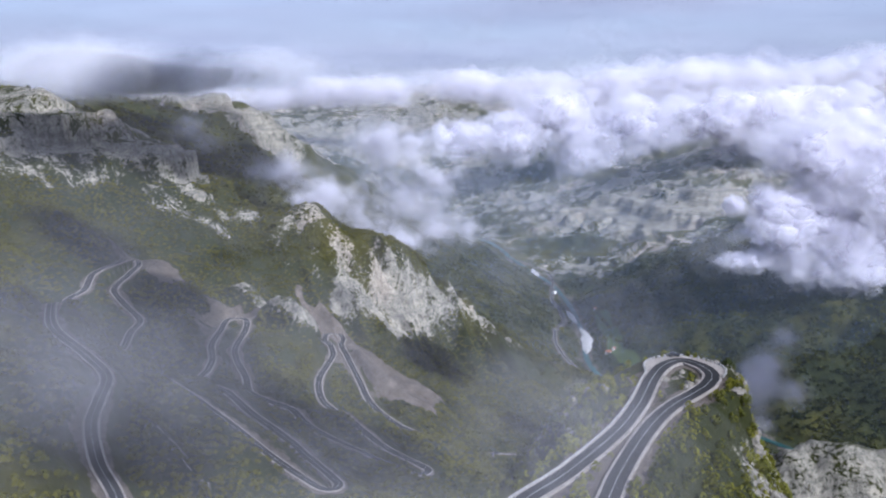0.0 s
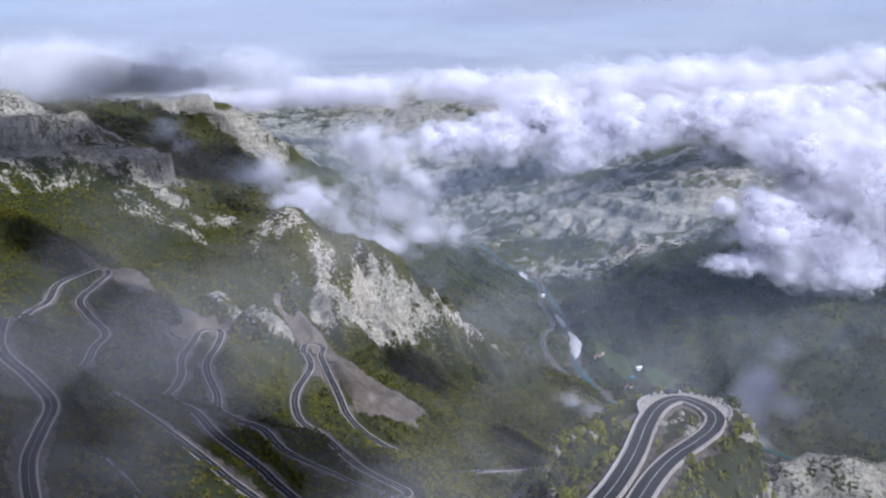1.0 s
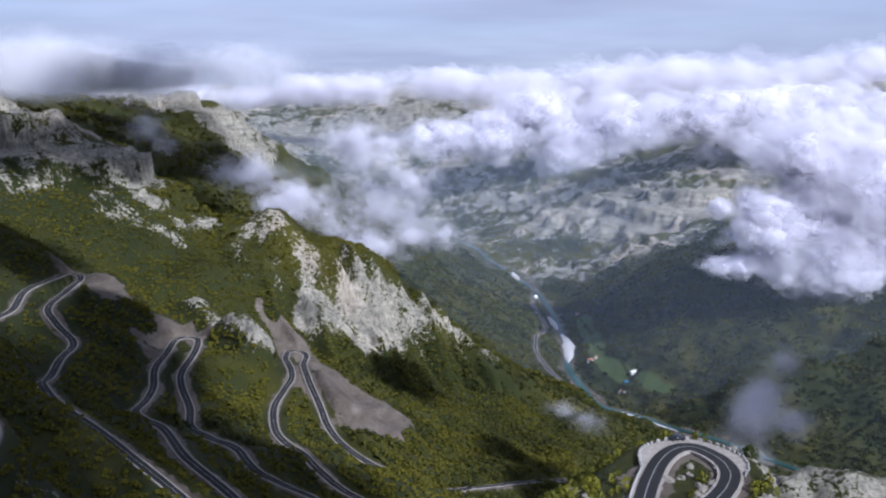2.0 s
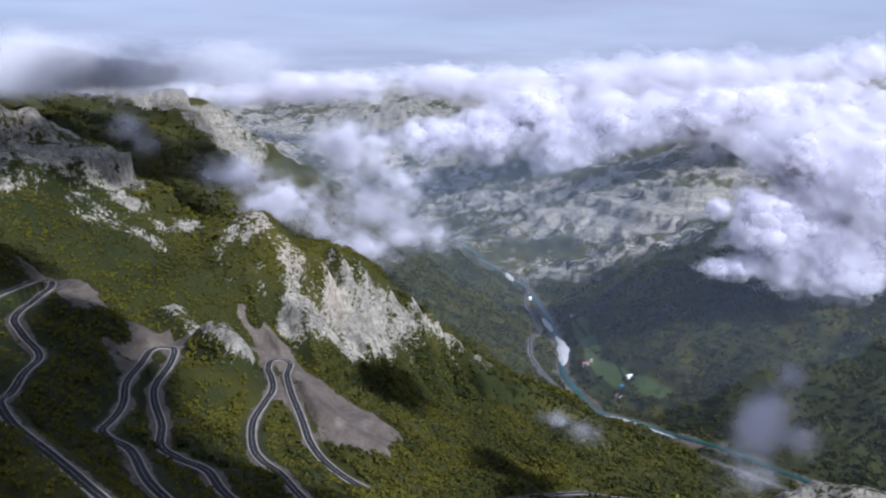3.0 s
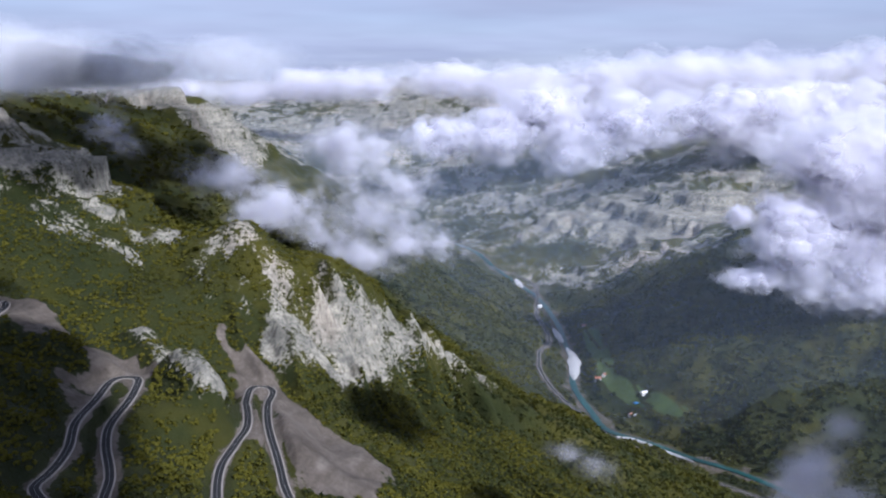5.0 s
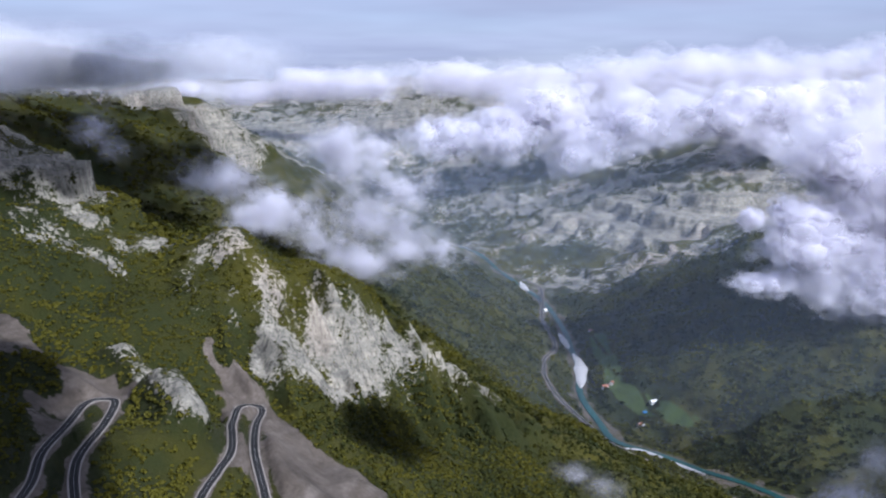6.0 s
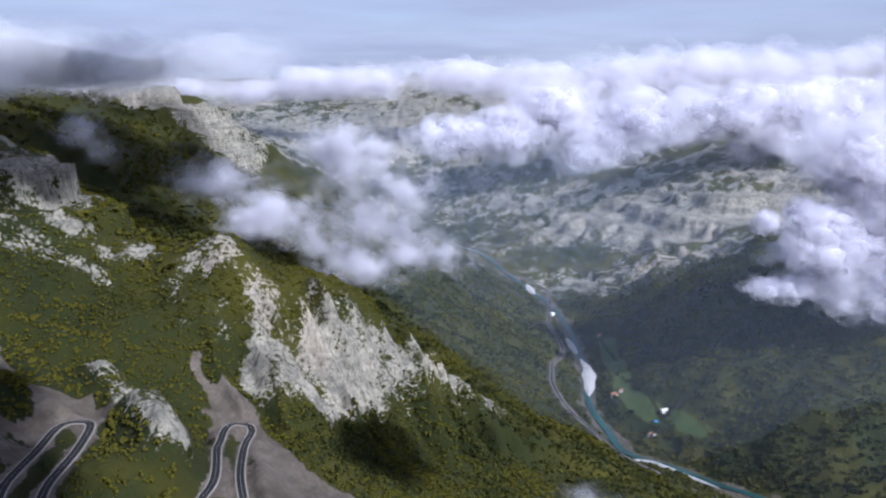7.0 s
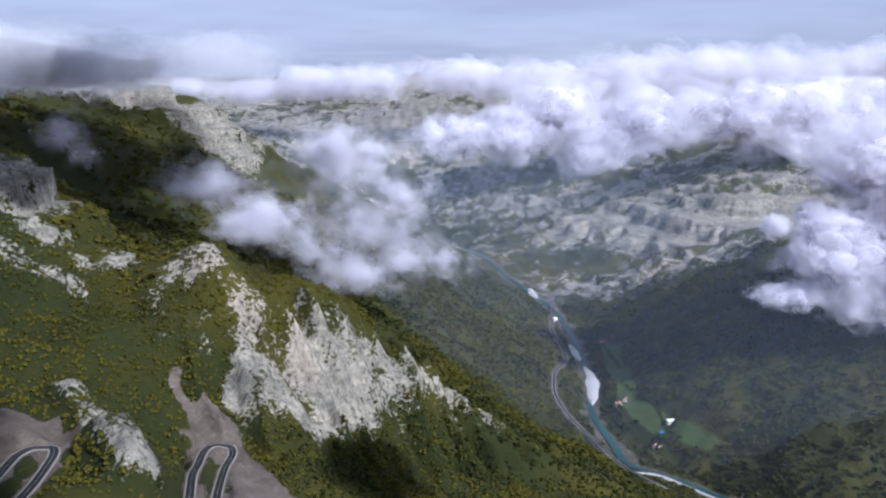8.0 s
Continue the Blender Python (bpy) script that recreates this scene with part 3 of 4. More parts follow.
# ---- small helpers for things ----
def part(name, bm, mat, parent=None, label="", smooth=False):
    """One mesh object from a bmesh, under its thing."""
    me = bpy.data.meshes.new(name)
    bm.to_mesh(me)
    bm.free()
    me.materials.append(mat)
    if smooth:
        me.polygons.foreach_set("use_smooth", np.ones(len(me.polygons), bool))
    ob = new(name, me)
    ob.parent = parent
    if label:
        tagged(ob, label)
    return ob


def box(bm, centre, size, turn=0.0, taper=1.0, bevel=0.0):
    made = bmesh.ops.create_cube(bm, size=1)["verts"]
    for v in made:
        k = taper if v.co.z > 0 else 1.0
        v.co = Vector((v.co.x * size[0] * k, v.co.y * size[1] * k, v.co.z * size[2]))
    if bevel:
        edges = list({e for v in made for e in v.link_edges})
        made = list({v for v in bmesh.ops.bevel(bm, geom=edges, offset=bevel, segments=2, affect="EDGES")["verts"]} | {v for v in made if v.is_valid})
    m = Matrix.Translation(centre) @ Matrix.Rotation(turn, 4, "Z")
    bmesh.ops.transform(bm, matrix=m, verts=made)
    return made


def heights_at(x, y):
    x, y = np.array(x, float), np.array(y, float)
    r, b, f = zones(x, y)
    return bench(x, y, ground_height(x, y, r))


def height_at(x, y):
    return float(heights_at([x], [y])[0])


def road_at(line, k):
    """Place and heading at the k-th part of a road line, k from 0 to 1."""
    i = int(k * (len(line) - 2))
    d = line[i + 1] - line[i]
    return line[i], math.atan2(d[1], d[0])


# ---- the spur: parapet, kerb, posts, parked car, boulders ----
SPUR = LINES["spur"]
parapet = tagged(new("parapet"), "low pale stone parapet blocks round the outer bend", "parapet")
bm = bmesh.new()
box(bm, (0, 0, 0.22), (0.85, 0.35, 0.55), 0, 0.85, 0.05)
block = part("block", bm, CONCRETE, parapet)
blocks = [block]
bend = np.array([soft_step(226, 236, q[1]) for q in SPUR])
outer = -(1.9 + 3.4 * bend * (0.75 + 0.25 * np.sin(SPUR[:, 0] * 0.35)))
near_bend = [i for i in range(2, len(SPUR) - 2) if SPUR[i][1] > 228]
layby = strip(SPUR, outer, -1.7, 0.09, GRAVEL, "pavement", None, 0.5, near_bend[0] / len(SPUR), near_bend[-1] / len(SPUR))
tagged(layby, "pale gravel lay-by at the outside of the bend", "lay-by", kind="structure")
for n, i in enumerate(near_bend):
    d = SPUR[i + 1] - SPUR[i - 1]
    d /= np.linalg.norm(d[:2])
    ob = block if n == 0 else new("block", block.data)
    ob.parent = parapet
    off = -outer[i] + 0.1
    ob.matrix_basis = Matrix.Translation((SPUR[i][0] - d[1] * off, SPUR[i][1] + d[0] * off, SPUR[i][2] + 0.02)) @ Matrix.Rotation(math.atan2(d[1], d[0]) + 0.25 * math.sin(n * 2.7), 4, "Z")
kerb = strip(SPUR, -2.35, -2.1, 0.3, CONCRETE, "kerb", None, 0.5, 0.1, near_bend[0] / len(SPUR))
tagged(kerb, "pale concrete kerb along the outer edge of the road", "kerb", kind="structure")


def build_post():
    post = new("marker_post")
    bm = bmesh.new()
    box(bm, (0, 0, 0.45), (0.16, 0.16, 0.9), 0, 0.8, 0.02)
    part("shaft", bm, CONCRETE, post)
    bm = bmesh.new()
    box(bm, (0, 0, 0.78), (0.17, 0.17, 0.18), 0, 1.0, 0.01)
    part("band", bm, ASPHALT, post, "dark band")
    return tagged(post, "white concrete marker post beside the road", "post", "roadside posts")


first = build_post()
for n, (k, side) in enumerate(((0.30, 2.4), (0.36, 2.4), (0.42, 2.4), (0.58, -2.4), (0.66, -2.4), (0.62, 2.4), (0.7, 2.4))):
    q, a = road_at(SPUR, k)
    m = Matrix.Translation((q[0] + math.sin(a) * side, q[1] - math.cos(a) * side, q[2] - 0.05)) @ Matrix.Rotation(a, 4, "Z")
    if n == 0:
        first.matrix_basis = m
    else:
        copy_thing(first, m)


def build_car():
    """A small dark car, four wheels, glasshouse, lamps."""
    paint = simple("dark car paint", (0.012, 0.013, 0.016), (0.02, 0.021, 0.025), 3.0, 0.25)
    glass = simple("car glass", (0.02, 0.025, 0.03), (0.03, 0.035, 0.04), 2.0, 0.08)
    rubber = simple("tyre rubber", (0.012, 0.012, 0.012), (0.02, 0.02, 0.02), 5.0, 0.9)
    lamp = simple("lamp glass", (0.5, 0.5, 0.5), (0.7, 0.7, 0.7), 5.0, 0.2)
    car = new("car")
    bm = bmesh.new()
    box(bm, (0, 0, 0.55), (3.6, 1.6, 0.6), 0, 0.94, 0.12)
    part("body", bm, paint, car, smooth=True)
    bm = bmesh.new()
    box(bm, (-0.15, 0, 1.02), (2.0, 1.4, 0.5), 0, 0.72, 0.1)
    part("glasshouse", bm, glass, car, "dark tinted windows", True)
    bm = bmesh.new()
    box(bm, (-0.15, 0, 1.28), (1.45, 1.05, 0.06), 0, 0.95, 0.02)
    part("roof", bm, paint, car)
    for x in (-1.15, 1.15):
        for y in (-0.76, 0.76):
            bm = bmesh.new()
            bmesh.ops.create_cone(bm, cap_ends=True, segments=20, radius1=0.31, radius2=0.31, depth=0.2, matrix=Matrix.Translation((x, y, 0.31)) @ Matrix.Rotation(radians(90), 4, "X"))
            part("wheel", bm, rubber, car)
    for y in (-0.55, 0.55):
        bm = bmesh.new()
        box(bm, (1.76, y, 0.62), (0.08, 0.3, 0.14), 0, 0.9, 0.02)
        part("headlight", bm, lamp, car)
    return tagged(car, "small dark car parked on the gravel lay-by", "car")


car = build_car()
car.matrix_basis = Matrix.Translation((10.4, 242.3, SPUR[near_bend[len(near_bend) // 2]][2] + 0.09)) @ Matrix.Rotation(0.35, 4, "Z") @ Matrix.Scale(0.85, 4)


def rock_form(seed):
    bm = bmesh.new()
    bmesh.ops.create_icosphere(bm, subdivisions=3, radius=1)
    shift = Vector((seed * 5.1, seed * 2.3, seed))
    for v in bm.verts:
        d = v.co.normalized()
        n = noise.noise(d * 1.3 + shift) * 0.45 + noise.noise(d * 3.0 + shift) * 0.22 + noise.noise(d * 7 + shift) * 0.09
        v.co = Vector((d.x, d.y, round(d.z * 4 + n) / 4 * 0.55 + d.z * 0.45)) * (0.85 + n)
    return bm


ROCKS = [rock_form(k) for k in range(4)]
rock_meshes = []
for bm in ROCKS:
    me = bpy.data.meshes.new("boulder")
    bm.to_mesh(me)
    bm.free()
    me.materials.append(STONE)
    rock_meshes.append(me)
rng = np.random.default_rng(3)
spots = []
for cx, cy, many, wide, low, high in ((29, 222, 8, 4, 0.8, 2.4), (27, 238, 8, 4, 0.8, 2.2), (34, 205, 6, 6, 0.8, 2.2), (-9, 212, 8, 5, 0.8, 2.2), (-14, 200, 5, 5, 0.8, 2.0), (12, 226, 9, 3.0, 0.5, 1.4), (16, 256, 6, 5, 0.8, 2.0)):
    for k in range(many):
        x, y, s = cx + rng.normal(0, wide * 0.6), cy + rng.normal(0, wide), rng.uniform(low, high)
        if near_line(np.array([x]), np.array([y]), SPUR[:, :2], 6)[0] > (2.6 if cx == 12 else 4.0):
            spots.append((x, y, s))
for (x, y, s), z in zip(spots, heights_at([q[0] for q in spots], [q[1] for q in spots])):
    ob = new("boulder", rock_meshes[rng.integers(4)])
    ob.matrix_basis = Matrix.Translation((x, y, z - 0.15 * s)) @ Matrix.Rotation(rng.uniform(0, 6.28), 4, "Z") @ Matrix.Diagonal((s, s * 0.9, s * 0.85, 1))
    tagged(ob, "weathered grey limestone boulder on the spur", "rock", "boulders on the spur")


# ---- woods ----
def merged(name, base_v, base_f, places, sizes, turns, mat, squash=None):
    """Many copies of a small form joined into one mesh."""
    n, v = len(places), len(base_v)
    c, s = np.cos(turns), np.sin(turns)
    x = (base_v[None, :, 0] * c[:, None] - base_v[None, :, 1] * s[:, None]) * sizes[:, None] + places[:, None, 0]
    y = (base_v[None, :, 0] * s[:, None] + base_v[None, :, 1] * c[:, None]) * sizes[:, None] + places[:, None, 1]
    tall = sizes if squash is None else sizes * squash
    z = base_v[None, :, 2] * tall[:, None] + places[:, None, 2]
    co = np.stack([x, y, z], -1).reshape(-1, 3)
    k = base_f.shape[1]
    f = (base_f[None] + (np.arange(n) * v)[:, None, None]).reshape(-1, k).astype(np.int32)
    me = bpy.data.meshes.new(name)
    me.vertices.add(len(co))
    me.vertices.foreach_set("co", co.astype(np.float32).ravel())
    me.loops.add(f.size)
    me.loops.foreach_set("vertex_index", f.ravel())
    me.polygons.add(len(f))
    me.polygons.foreach_set("loop_start", np.arange(0, f.size, k, dtype=np.int32))
    me.materials.append(mat)
    me.update(calc_edges=True)
    return new(name, me)


def crown_form(rng, clumps, leaf):
    """Leaf clumps, each a bent blade of two triangles, spread through an uneven crown one unit high."""
    v, f = [], []
    for k in range(clumps):
        a, h = rng.uniform(0, 2 * np.pi), rng.uniform(0.08, 1.0) ** 0.8
        r = 0.50 * np.sqrt(max(0.05, 1 - (2 * h - 0.85) ** 2)) * rng.uniform(0.45, 1.1)
        c = np.array((r * np.cos(a), r * np.sin(a), h))
        out = np.array((np.cos(a) * 0.8, np.sin(a) * 0.8, (h - 0.4) * 1.6)) + rng.normal(0, 0.35, 3)
        out /= np.linalg.norm(out)
        p = np.cross(out, rng.normal(0, 1, 3))
        p /= np.linalg.norm(p)
        q = np.cross(out, p)
        s = leaf * rng.uniform(0.6, 1.35)
        o = len(v)
        v += [c + p * s, c + q * s * 0.8 + out * s * 0.3, c - p * s, c - q * s * 0.8 + out * s * 0.2]
        f += [(o, o + 1, o + 2), (o, o + 2, o + 3)]
    return np.array(v), np.array(f)


def wooded(rng, count, box, keep, clear=8.0):
    """Places for trees: off the roads, the rock and the bare ground."""
    out = []
    x, y = rng.uniform(box[0], box[1], count), rng.uniform(box[2], box[3], count)
    r, b, f = zones(x, y)
    stand = fractal(x, y, 70, 5) * 0.5 + fractal(x, y, 18, 15) * 0.4
    ok = ((r < 0.40 + 0.12 * stand) | (rng.uniform(0, 1, count) < 0.16)) & (b < 0.3) & (f < 0.3) & (stand + keep > rng.uniform(0, 1, count))
    for line in LINES.values():
        ok &= near_line(x, y, line[:, :2], clear + 2) > clear
    ok &= near_line(x, y, WATER[:, :2], 30) > 11
    x, y, r = x[ok], y[ok], r[ok]
    return np.column_stack([x, y, bench(x, y, ground_height(x, y, r))]), 1 - 0.55 * soft_step(0.3, 0.6, r)


rng = np.random.default_rng(7)
for name, label, count, extent, keep, size, clumps, leaf in (
        ("woodland", "scrubby deciduous woodland covering the near slopes", 43000, (-560, -40, 180, 960), 0.8, (1.5, 3.4), 11, 0.35),
        ("woodland", "green woodland on the floor of the bowl", 20000, (-230, 130, 480, 1260), 0.85, (1.8, 4.0), 10, 0.36),
        ("woodland", "dark woodland across the far valley sides", 31000, (-560, 560, 1050, 1900), 0.8, (3, 6), 7, 0.40),
        ("woodland", "woodland on the high slopes below the crags", 8000, (-1000, -350, 850, 1700), 0.6, (4, 7), 9, 0.36)):
    spots, stunted = wooded(rng, count, extent, keep, 7.5)
    v, f = crown_form(rng, clumps, leaf)
    high = rng.uniform(*size, len(spots)) * stunted
    wood = merged(name, v, f, spots - np.array((0, 0, 0.3)), high, rng.uniform(0, 6.28, len(spots)), LEAF_FAR, np.full(len(spots), 0.75))
    tagged(wood, label, "woodland", kind="stuff")


# ---- trees and bushes on the spur, one by one ----
def tree_parts(seed):
    r = np.random.default_rng(seed)
    bm = bmesh.new()
    bmesh.ops.create_cone(bm, cap_ends=False, segments=6, radius1=0.035, radius2=0.015, depth=0.5, matrix=Matrix.Translation((0, 0, 0.2)))
    for k in range(4):
        a = k * 1.6 + r.uniform(0, 0.6)
        lean = Matrix.Translation((0, 0, 0.25 + 0.06 * k)) @ Matrix.Rotation(a, 4, "Z") @ Matrix.Rotation(0.8, 4, "Y") @ Matrix.Translation((0, 0, 0.14))
        bmesh.ops.create_cone(bm, cap_ends=False, segments=5, radius1=0.014, radius2=0.005, depth=0.3, matrix=lean)
    trunk = bpy.data.meshes.new("trunk")
    bm.to_mesh(trunk)
    bm.free()
    trunk.materials.append(BARK)
    v, f = crown_form(r, 150, 0.105)
    crown = bpy.data.meshes.new("crown")
    crown.from_pydata([tuple(c) for c in v], [], [tuple(int(i) for i in q) for q in f])
    crown.materials.append(LEAF_NEAR)
    return trunk, crown


KINDS = [tree_parts(40 + k) for k in range(6)]
rng = np.random.default_rng(12)
spots = []
while len(spots) < 270:
    x, y = rng.uniform(-32, 52), rng.uniform(165, 280)
    lane = near_line(np.array([x]), np.array([y]), SPUR[:, :2], 9)[0]
    between = 3 < x < 18 and 195 < y < 240
    if lane < (3.2 if y < 228 else 6.8) or (y > 228 and lane > 8.9 and np.hypot(x - 12.5, y - 232) < 12) or (between and rng.uniform() < 0.8):
        continue
    spots.append((x, y, rng.uniform(1.4, 3.4) * (0.5 if lane < 5 or between else 1.0)))
for (x, y, big), z in zip(spots, heights_at([q[0] for q in spots], [q[1] for q in spots])):
    trunk, crown = KINDS[rng.integers(6)]
    tree = new("tree")
    for me in (trunk, crown):
        new(me.name.split(".")[0], me).parent = tree
    tree.matrix_basis = Matrix.Translation((x, y, z - 0.1)) @ Matrix.Rotation(rng.uniform(0, 6.28), 4, "Z") @ Matrix.Diagonal((big * 1.15, big * 1.15, big, 1))
    tagged(tree, "yellow-green bushy tree on the rocky spur", "tree", "trees on the spur")


# low scrub between the trees of the spur
x, y = rng.uniform(-60, 75, 4800), rng.uniform(140, 300, 4800)
lane = near_line(x, y, SPUR[:, :2], 14)
ok = (lane > 3.0) & ~((y > 226) & (np.hypot(x - 12.5, y - 232) < 13.0)) & ~((x > 3) & (x < 18) & (y > 205) & (y < 240) & (rng.uniform(0, 1, len(x)) < 0.75))
x, y = x[ok], y[ok]
v, f = crown_form(rng, 30, 0.17)
scrub = merged("scrub", v, f, np.column_stack([x, y, heights_at(x, y) - 0.2]), rng.uniform(0.8, 2.2, len(x)), rng.uniform(0, 6.28, len(x)), LEAF_NEAR)
tagged(scrub, "low yellow-green scrub over the rocky spur", "scrub", kind="stuff")


# ---- valley floor: shingle bars, houses, pool ----
def build_bar(points, width, label):
    """A low lens of pale shingle along a line."""
    p = curve_of(points, 6.0)
    d = np.gradient(p, axis=0)
    d /= np.linalg.norm(d, axis=1)[:, None]
    side = np.column_stack([d[:, 1], -d[:, 0]])
    verts, faces, n = [], [], 7
    for k, (q, s) in enumerate(zip(p, side)):
        u = k / (len(p) - 1)
        w = width * math.sin(math.pi * min(1, max(0.02, u))) ** 0.6 * (1 + 0.12 * math.sin(u * 17))
        i = np.hypot(WATER[:, 0] - q[0], WATER[:, 1] - q[1]).argmin()
        for m in range(n):
            v = m / (n - 1) * 2 - 1
            verts.append((*(q + s * w * v), WATER[i, 2] - 1.6 + 1.5 * (1 - v * v)))
    for k in range(len(p) - 1):
        for m in range(n - 1):
            o = k * n + m
            faces.append((o, o + 1, o + n + 1, o + n))
    me = bpy.data.meshes.new("shingle_bar")
    me.from_pydata(verts, [], faces)
    me.materials.append(SAND)
    me.polygons.foreach_set("use_smooth", np.ones(len(faces), bool))
    return tagged(new("shingle_bar", me), label, "shingle bar", "shingle bars")


build_bar([(-142, 1690), (-132, 1660), (-120, 1622)], 6, "pale shingle bar in the bend of the river")
build_bar([(-112, 1600), (-100, 1560), (-93, 1500), (-89, 1435)], 9, "long pale shingle bar beside the water")
build_bar([(-40, 1262), (-8, 1266), (25, 1243), (62, 1214)], 3, "narrow pale bank of boulders by the rapids")
build_bar([(-244, 1985), (-234, 1955), (-224, 1930)], 8, "pale shingle at the upper bend")

WALL = simple("white plaster", (0.62, 0.60, 0.56), (0.78, 0.76, 0.72), 0.6, 0.85)
TILE = simple("red roof tiles", (0.20, 0.085, 0.05), (0.34, 0.15, 0.09), 0.9, 0.85)
BLUE = simple("blue sheet", (0.03, 0.14, 0.34), (0.05, 0.20, 0.45), 0.5, 0.4)
PANE = simple("window glass", (0.02, 0.025, 0.03), (0.04, 0.045, 0.05), 1.0, 0.1)


def build_house(x, y, size, turn, label, roof_mat):
    house = new("house")
    l, w, h = (0.7 * v for v in size)
    bm = bmesh.new()
    box(bm, (0, 0, h / 2 - 0.5), (l, w, h + 1))
    part("wall", bm, WALL, house)
    bm = bmesh.new()
    for s in (-1, 1):
        a = [bm.verts.new(c) for c in ((-l * 0.55, s * w * 0.58, h - 0.2), (l * 0.55, s * w * 0.58, h - 0.2), (l * 0.55, 0, h + w * 0.3), (-l * 0.55, 0, h + w * 0.3))]
        b = [bm.verts.new(v.co + Vector((0, 0, 0.25))) for v in a]
        bm.faces.new(a), bm.faces.new(b)
        for i in range(4):
            bm.faces.new((a[i], a[(i + 1) % 4], b[(i + 1) % 4], b[i]))
    part("roof", bm, roof_mat, house)
    for k in range(3):
        for s in (-1, 1):
            bm = bmesh.new()
            box(bm, ((k - 1) * l * 0.3, s * (w / 2 + 0.03), h * 0.55), (1.1, 0.12, 1.3))
            part("window", bm, PANE, house)
    bm = bmesh.new()
    box(bm, (l * 0.15, -w / 2 - 0.04, 0.95), (1.0, 0.14, 2.0))
    part("door", bm, BARK, house)
    bm = bmesh.new()
    box(bm, (l * 0.2, w * 0.15, h + w * 0.3), (0.7, 0.7, 1.5))
    part("chimney", bm, WALL, house)
    house.matrix_basis = Matrix.Translation((x, y, height_at(x, y))) @ Matrix.Rotation(turn, 4, "Z")
    return tagged(house, label, "house", "valley houses")


for x, y, size, turn, label, mat in ((-56, 1424, (11, 8, 5), 0.3, "white farmhouse with a red tiled roof by the meadow", TILE), (-48, 1432, (7, 6, 4), 1.2, "small white outbuilding beside the farmhouse", TILE),
                                     (-178, 1812, (9, 8, 5), 0.8, "white house above the river road", WALL), (-92, 1688, (9, 7, 5), 0.2, "white house with a red roof at the wood's edge", TILE),
                                     (6, 1376, (12, 8, 4), 0.5, "pale house beside the pool", WALL), (-10, 1334, (8, 6, 4), 0.9, "small house by the river bank", TILE), (-4, 1330, (6, 5, 3), 0.2, "pale shed by the river bank", WALL)):
    build_house(x, y, size, turn, label, mat)
bm = bmesh.new()
box(bm, (0, 0, 0.6), (7, 5, 1.2), 0.5, 0.97, 0.2)
pool = part("pool", bm, BLUE)
pool.matrix_basis = Matrix.Translation((-3, 1366, height_at(-3, 1366)))
tagged(pool, "bright blue covered pool in the meadow", "pool")


# ---- clouds ----
def puff_form(seed, level):
    bm = bmesh.new()
    bmesh.ops.create_icosphere(bm, subdivisions=level, radius=1)
    shift = Vector((seed * 7.3, seed * 3.1, seed * 1.7))
    for v in bm.verts:
        d = v.co.normalized()
        v.co = d * (1 + 0.30 * noise.noise(d * 1.5 + shift) + 0.16 * noise.noise(d * 3.7 + shift))
    bm.verts.index_update()
    out = np.array([v.co[:] for v in bm.verts]), np.array([[v.index for v in f.verts] for f in bm.faces])
    bm.free()
    return out


PUFFS = [[puff_form(k, level) for k in range(5)] for level in (2, 3)]


def build_cloud(name, label, lobes, mat, rng, each=40, size=(0.16, 0.42), fine=0):
    """One cloud: lobes (centre, radii) filled with soft puffs, dense in the middle, small and thin at the rim."""
    co, faces, body, base = [], [], [], 0
    for (cx, cy, cz), (rx, ry, rz) in lobes:
        for k in range(each):
            d = rng.normal(0, 1, 3)
            d /= np.linalg.norm(d)
            far = rng.uniform(0, 1) ** 0.55
            c = np.array((cx, cy, cz)) + d * far * np.array((rx, ry, rz))
            s = (rx * ry * rz) ** (1 / 3) * rng.uniform(*size) * (1.2 - 0.75 * far)
            v, f = PUFFS[1 if s > 40 else 0][rng.integers(5)]
            turn = np.array(Euler(rng.uniform(0, 6.28, 3)).to_matrix())
            p = (v @ turn.T) * s * np.array((1.2, 1.0, 0.85)) + c
            co.append(p)
            faces.append(f + base)
            body.append(np.full(len(v), 1.05 - 0.8 * far))
            base += len(v)
    co, faces, body = np.vstack(co), np.vstack(faces).astype(np.int32), np.concatenate(body)
    me = bpy.data.meshes.new(name)
    me.vertices.add(len(co))
    me.vertices.foreach_set("co", co.astype(np.float32).ravel())
    me.loops.add(faces.size)
    me.loops.foreach_set("vertex_index", faces.ravel())
    me.polygons.add(len(faces))
    me.polygons.foreach_set("loop_start", np.arange(0, faces.size, 3, dtype=np.int32))
    a = me.attributes.new("body", "FLOAT", "POINT")
    a.data.foreach_set("value", body.astype(np.float32))
    me.materials.append(mat)
    me.update(calc_edges=True)
    me.polygons.foreach_set("use_smooth", np.ones(len(faces), bool))
    return tagged(new(name, me), label, "cloud", kind="stuff")


def farther(lobes, times, swell=1.0):
    """The same bank of cloud farther out along the valley, and larger in step."""
    ex, ey, ez = -2, 134, 428
    return [((ex + (x - ex) * times, ey + (y - ey) * times, ez + (z - ez) * times), tuple(r * times * swell for r in radii)) for (x, y, z), radii in lobes]


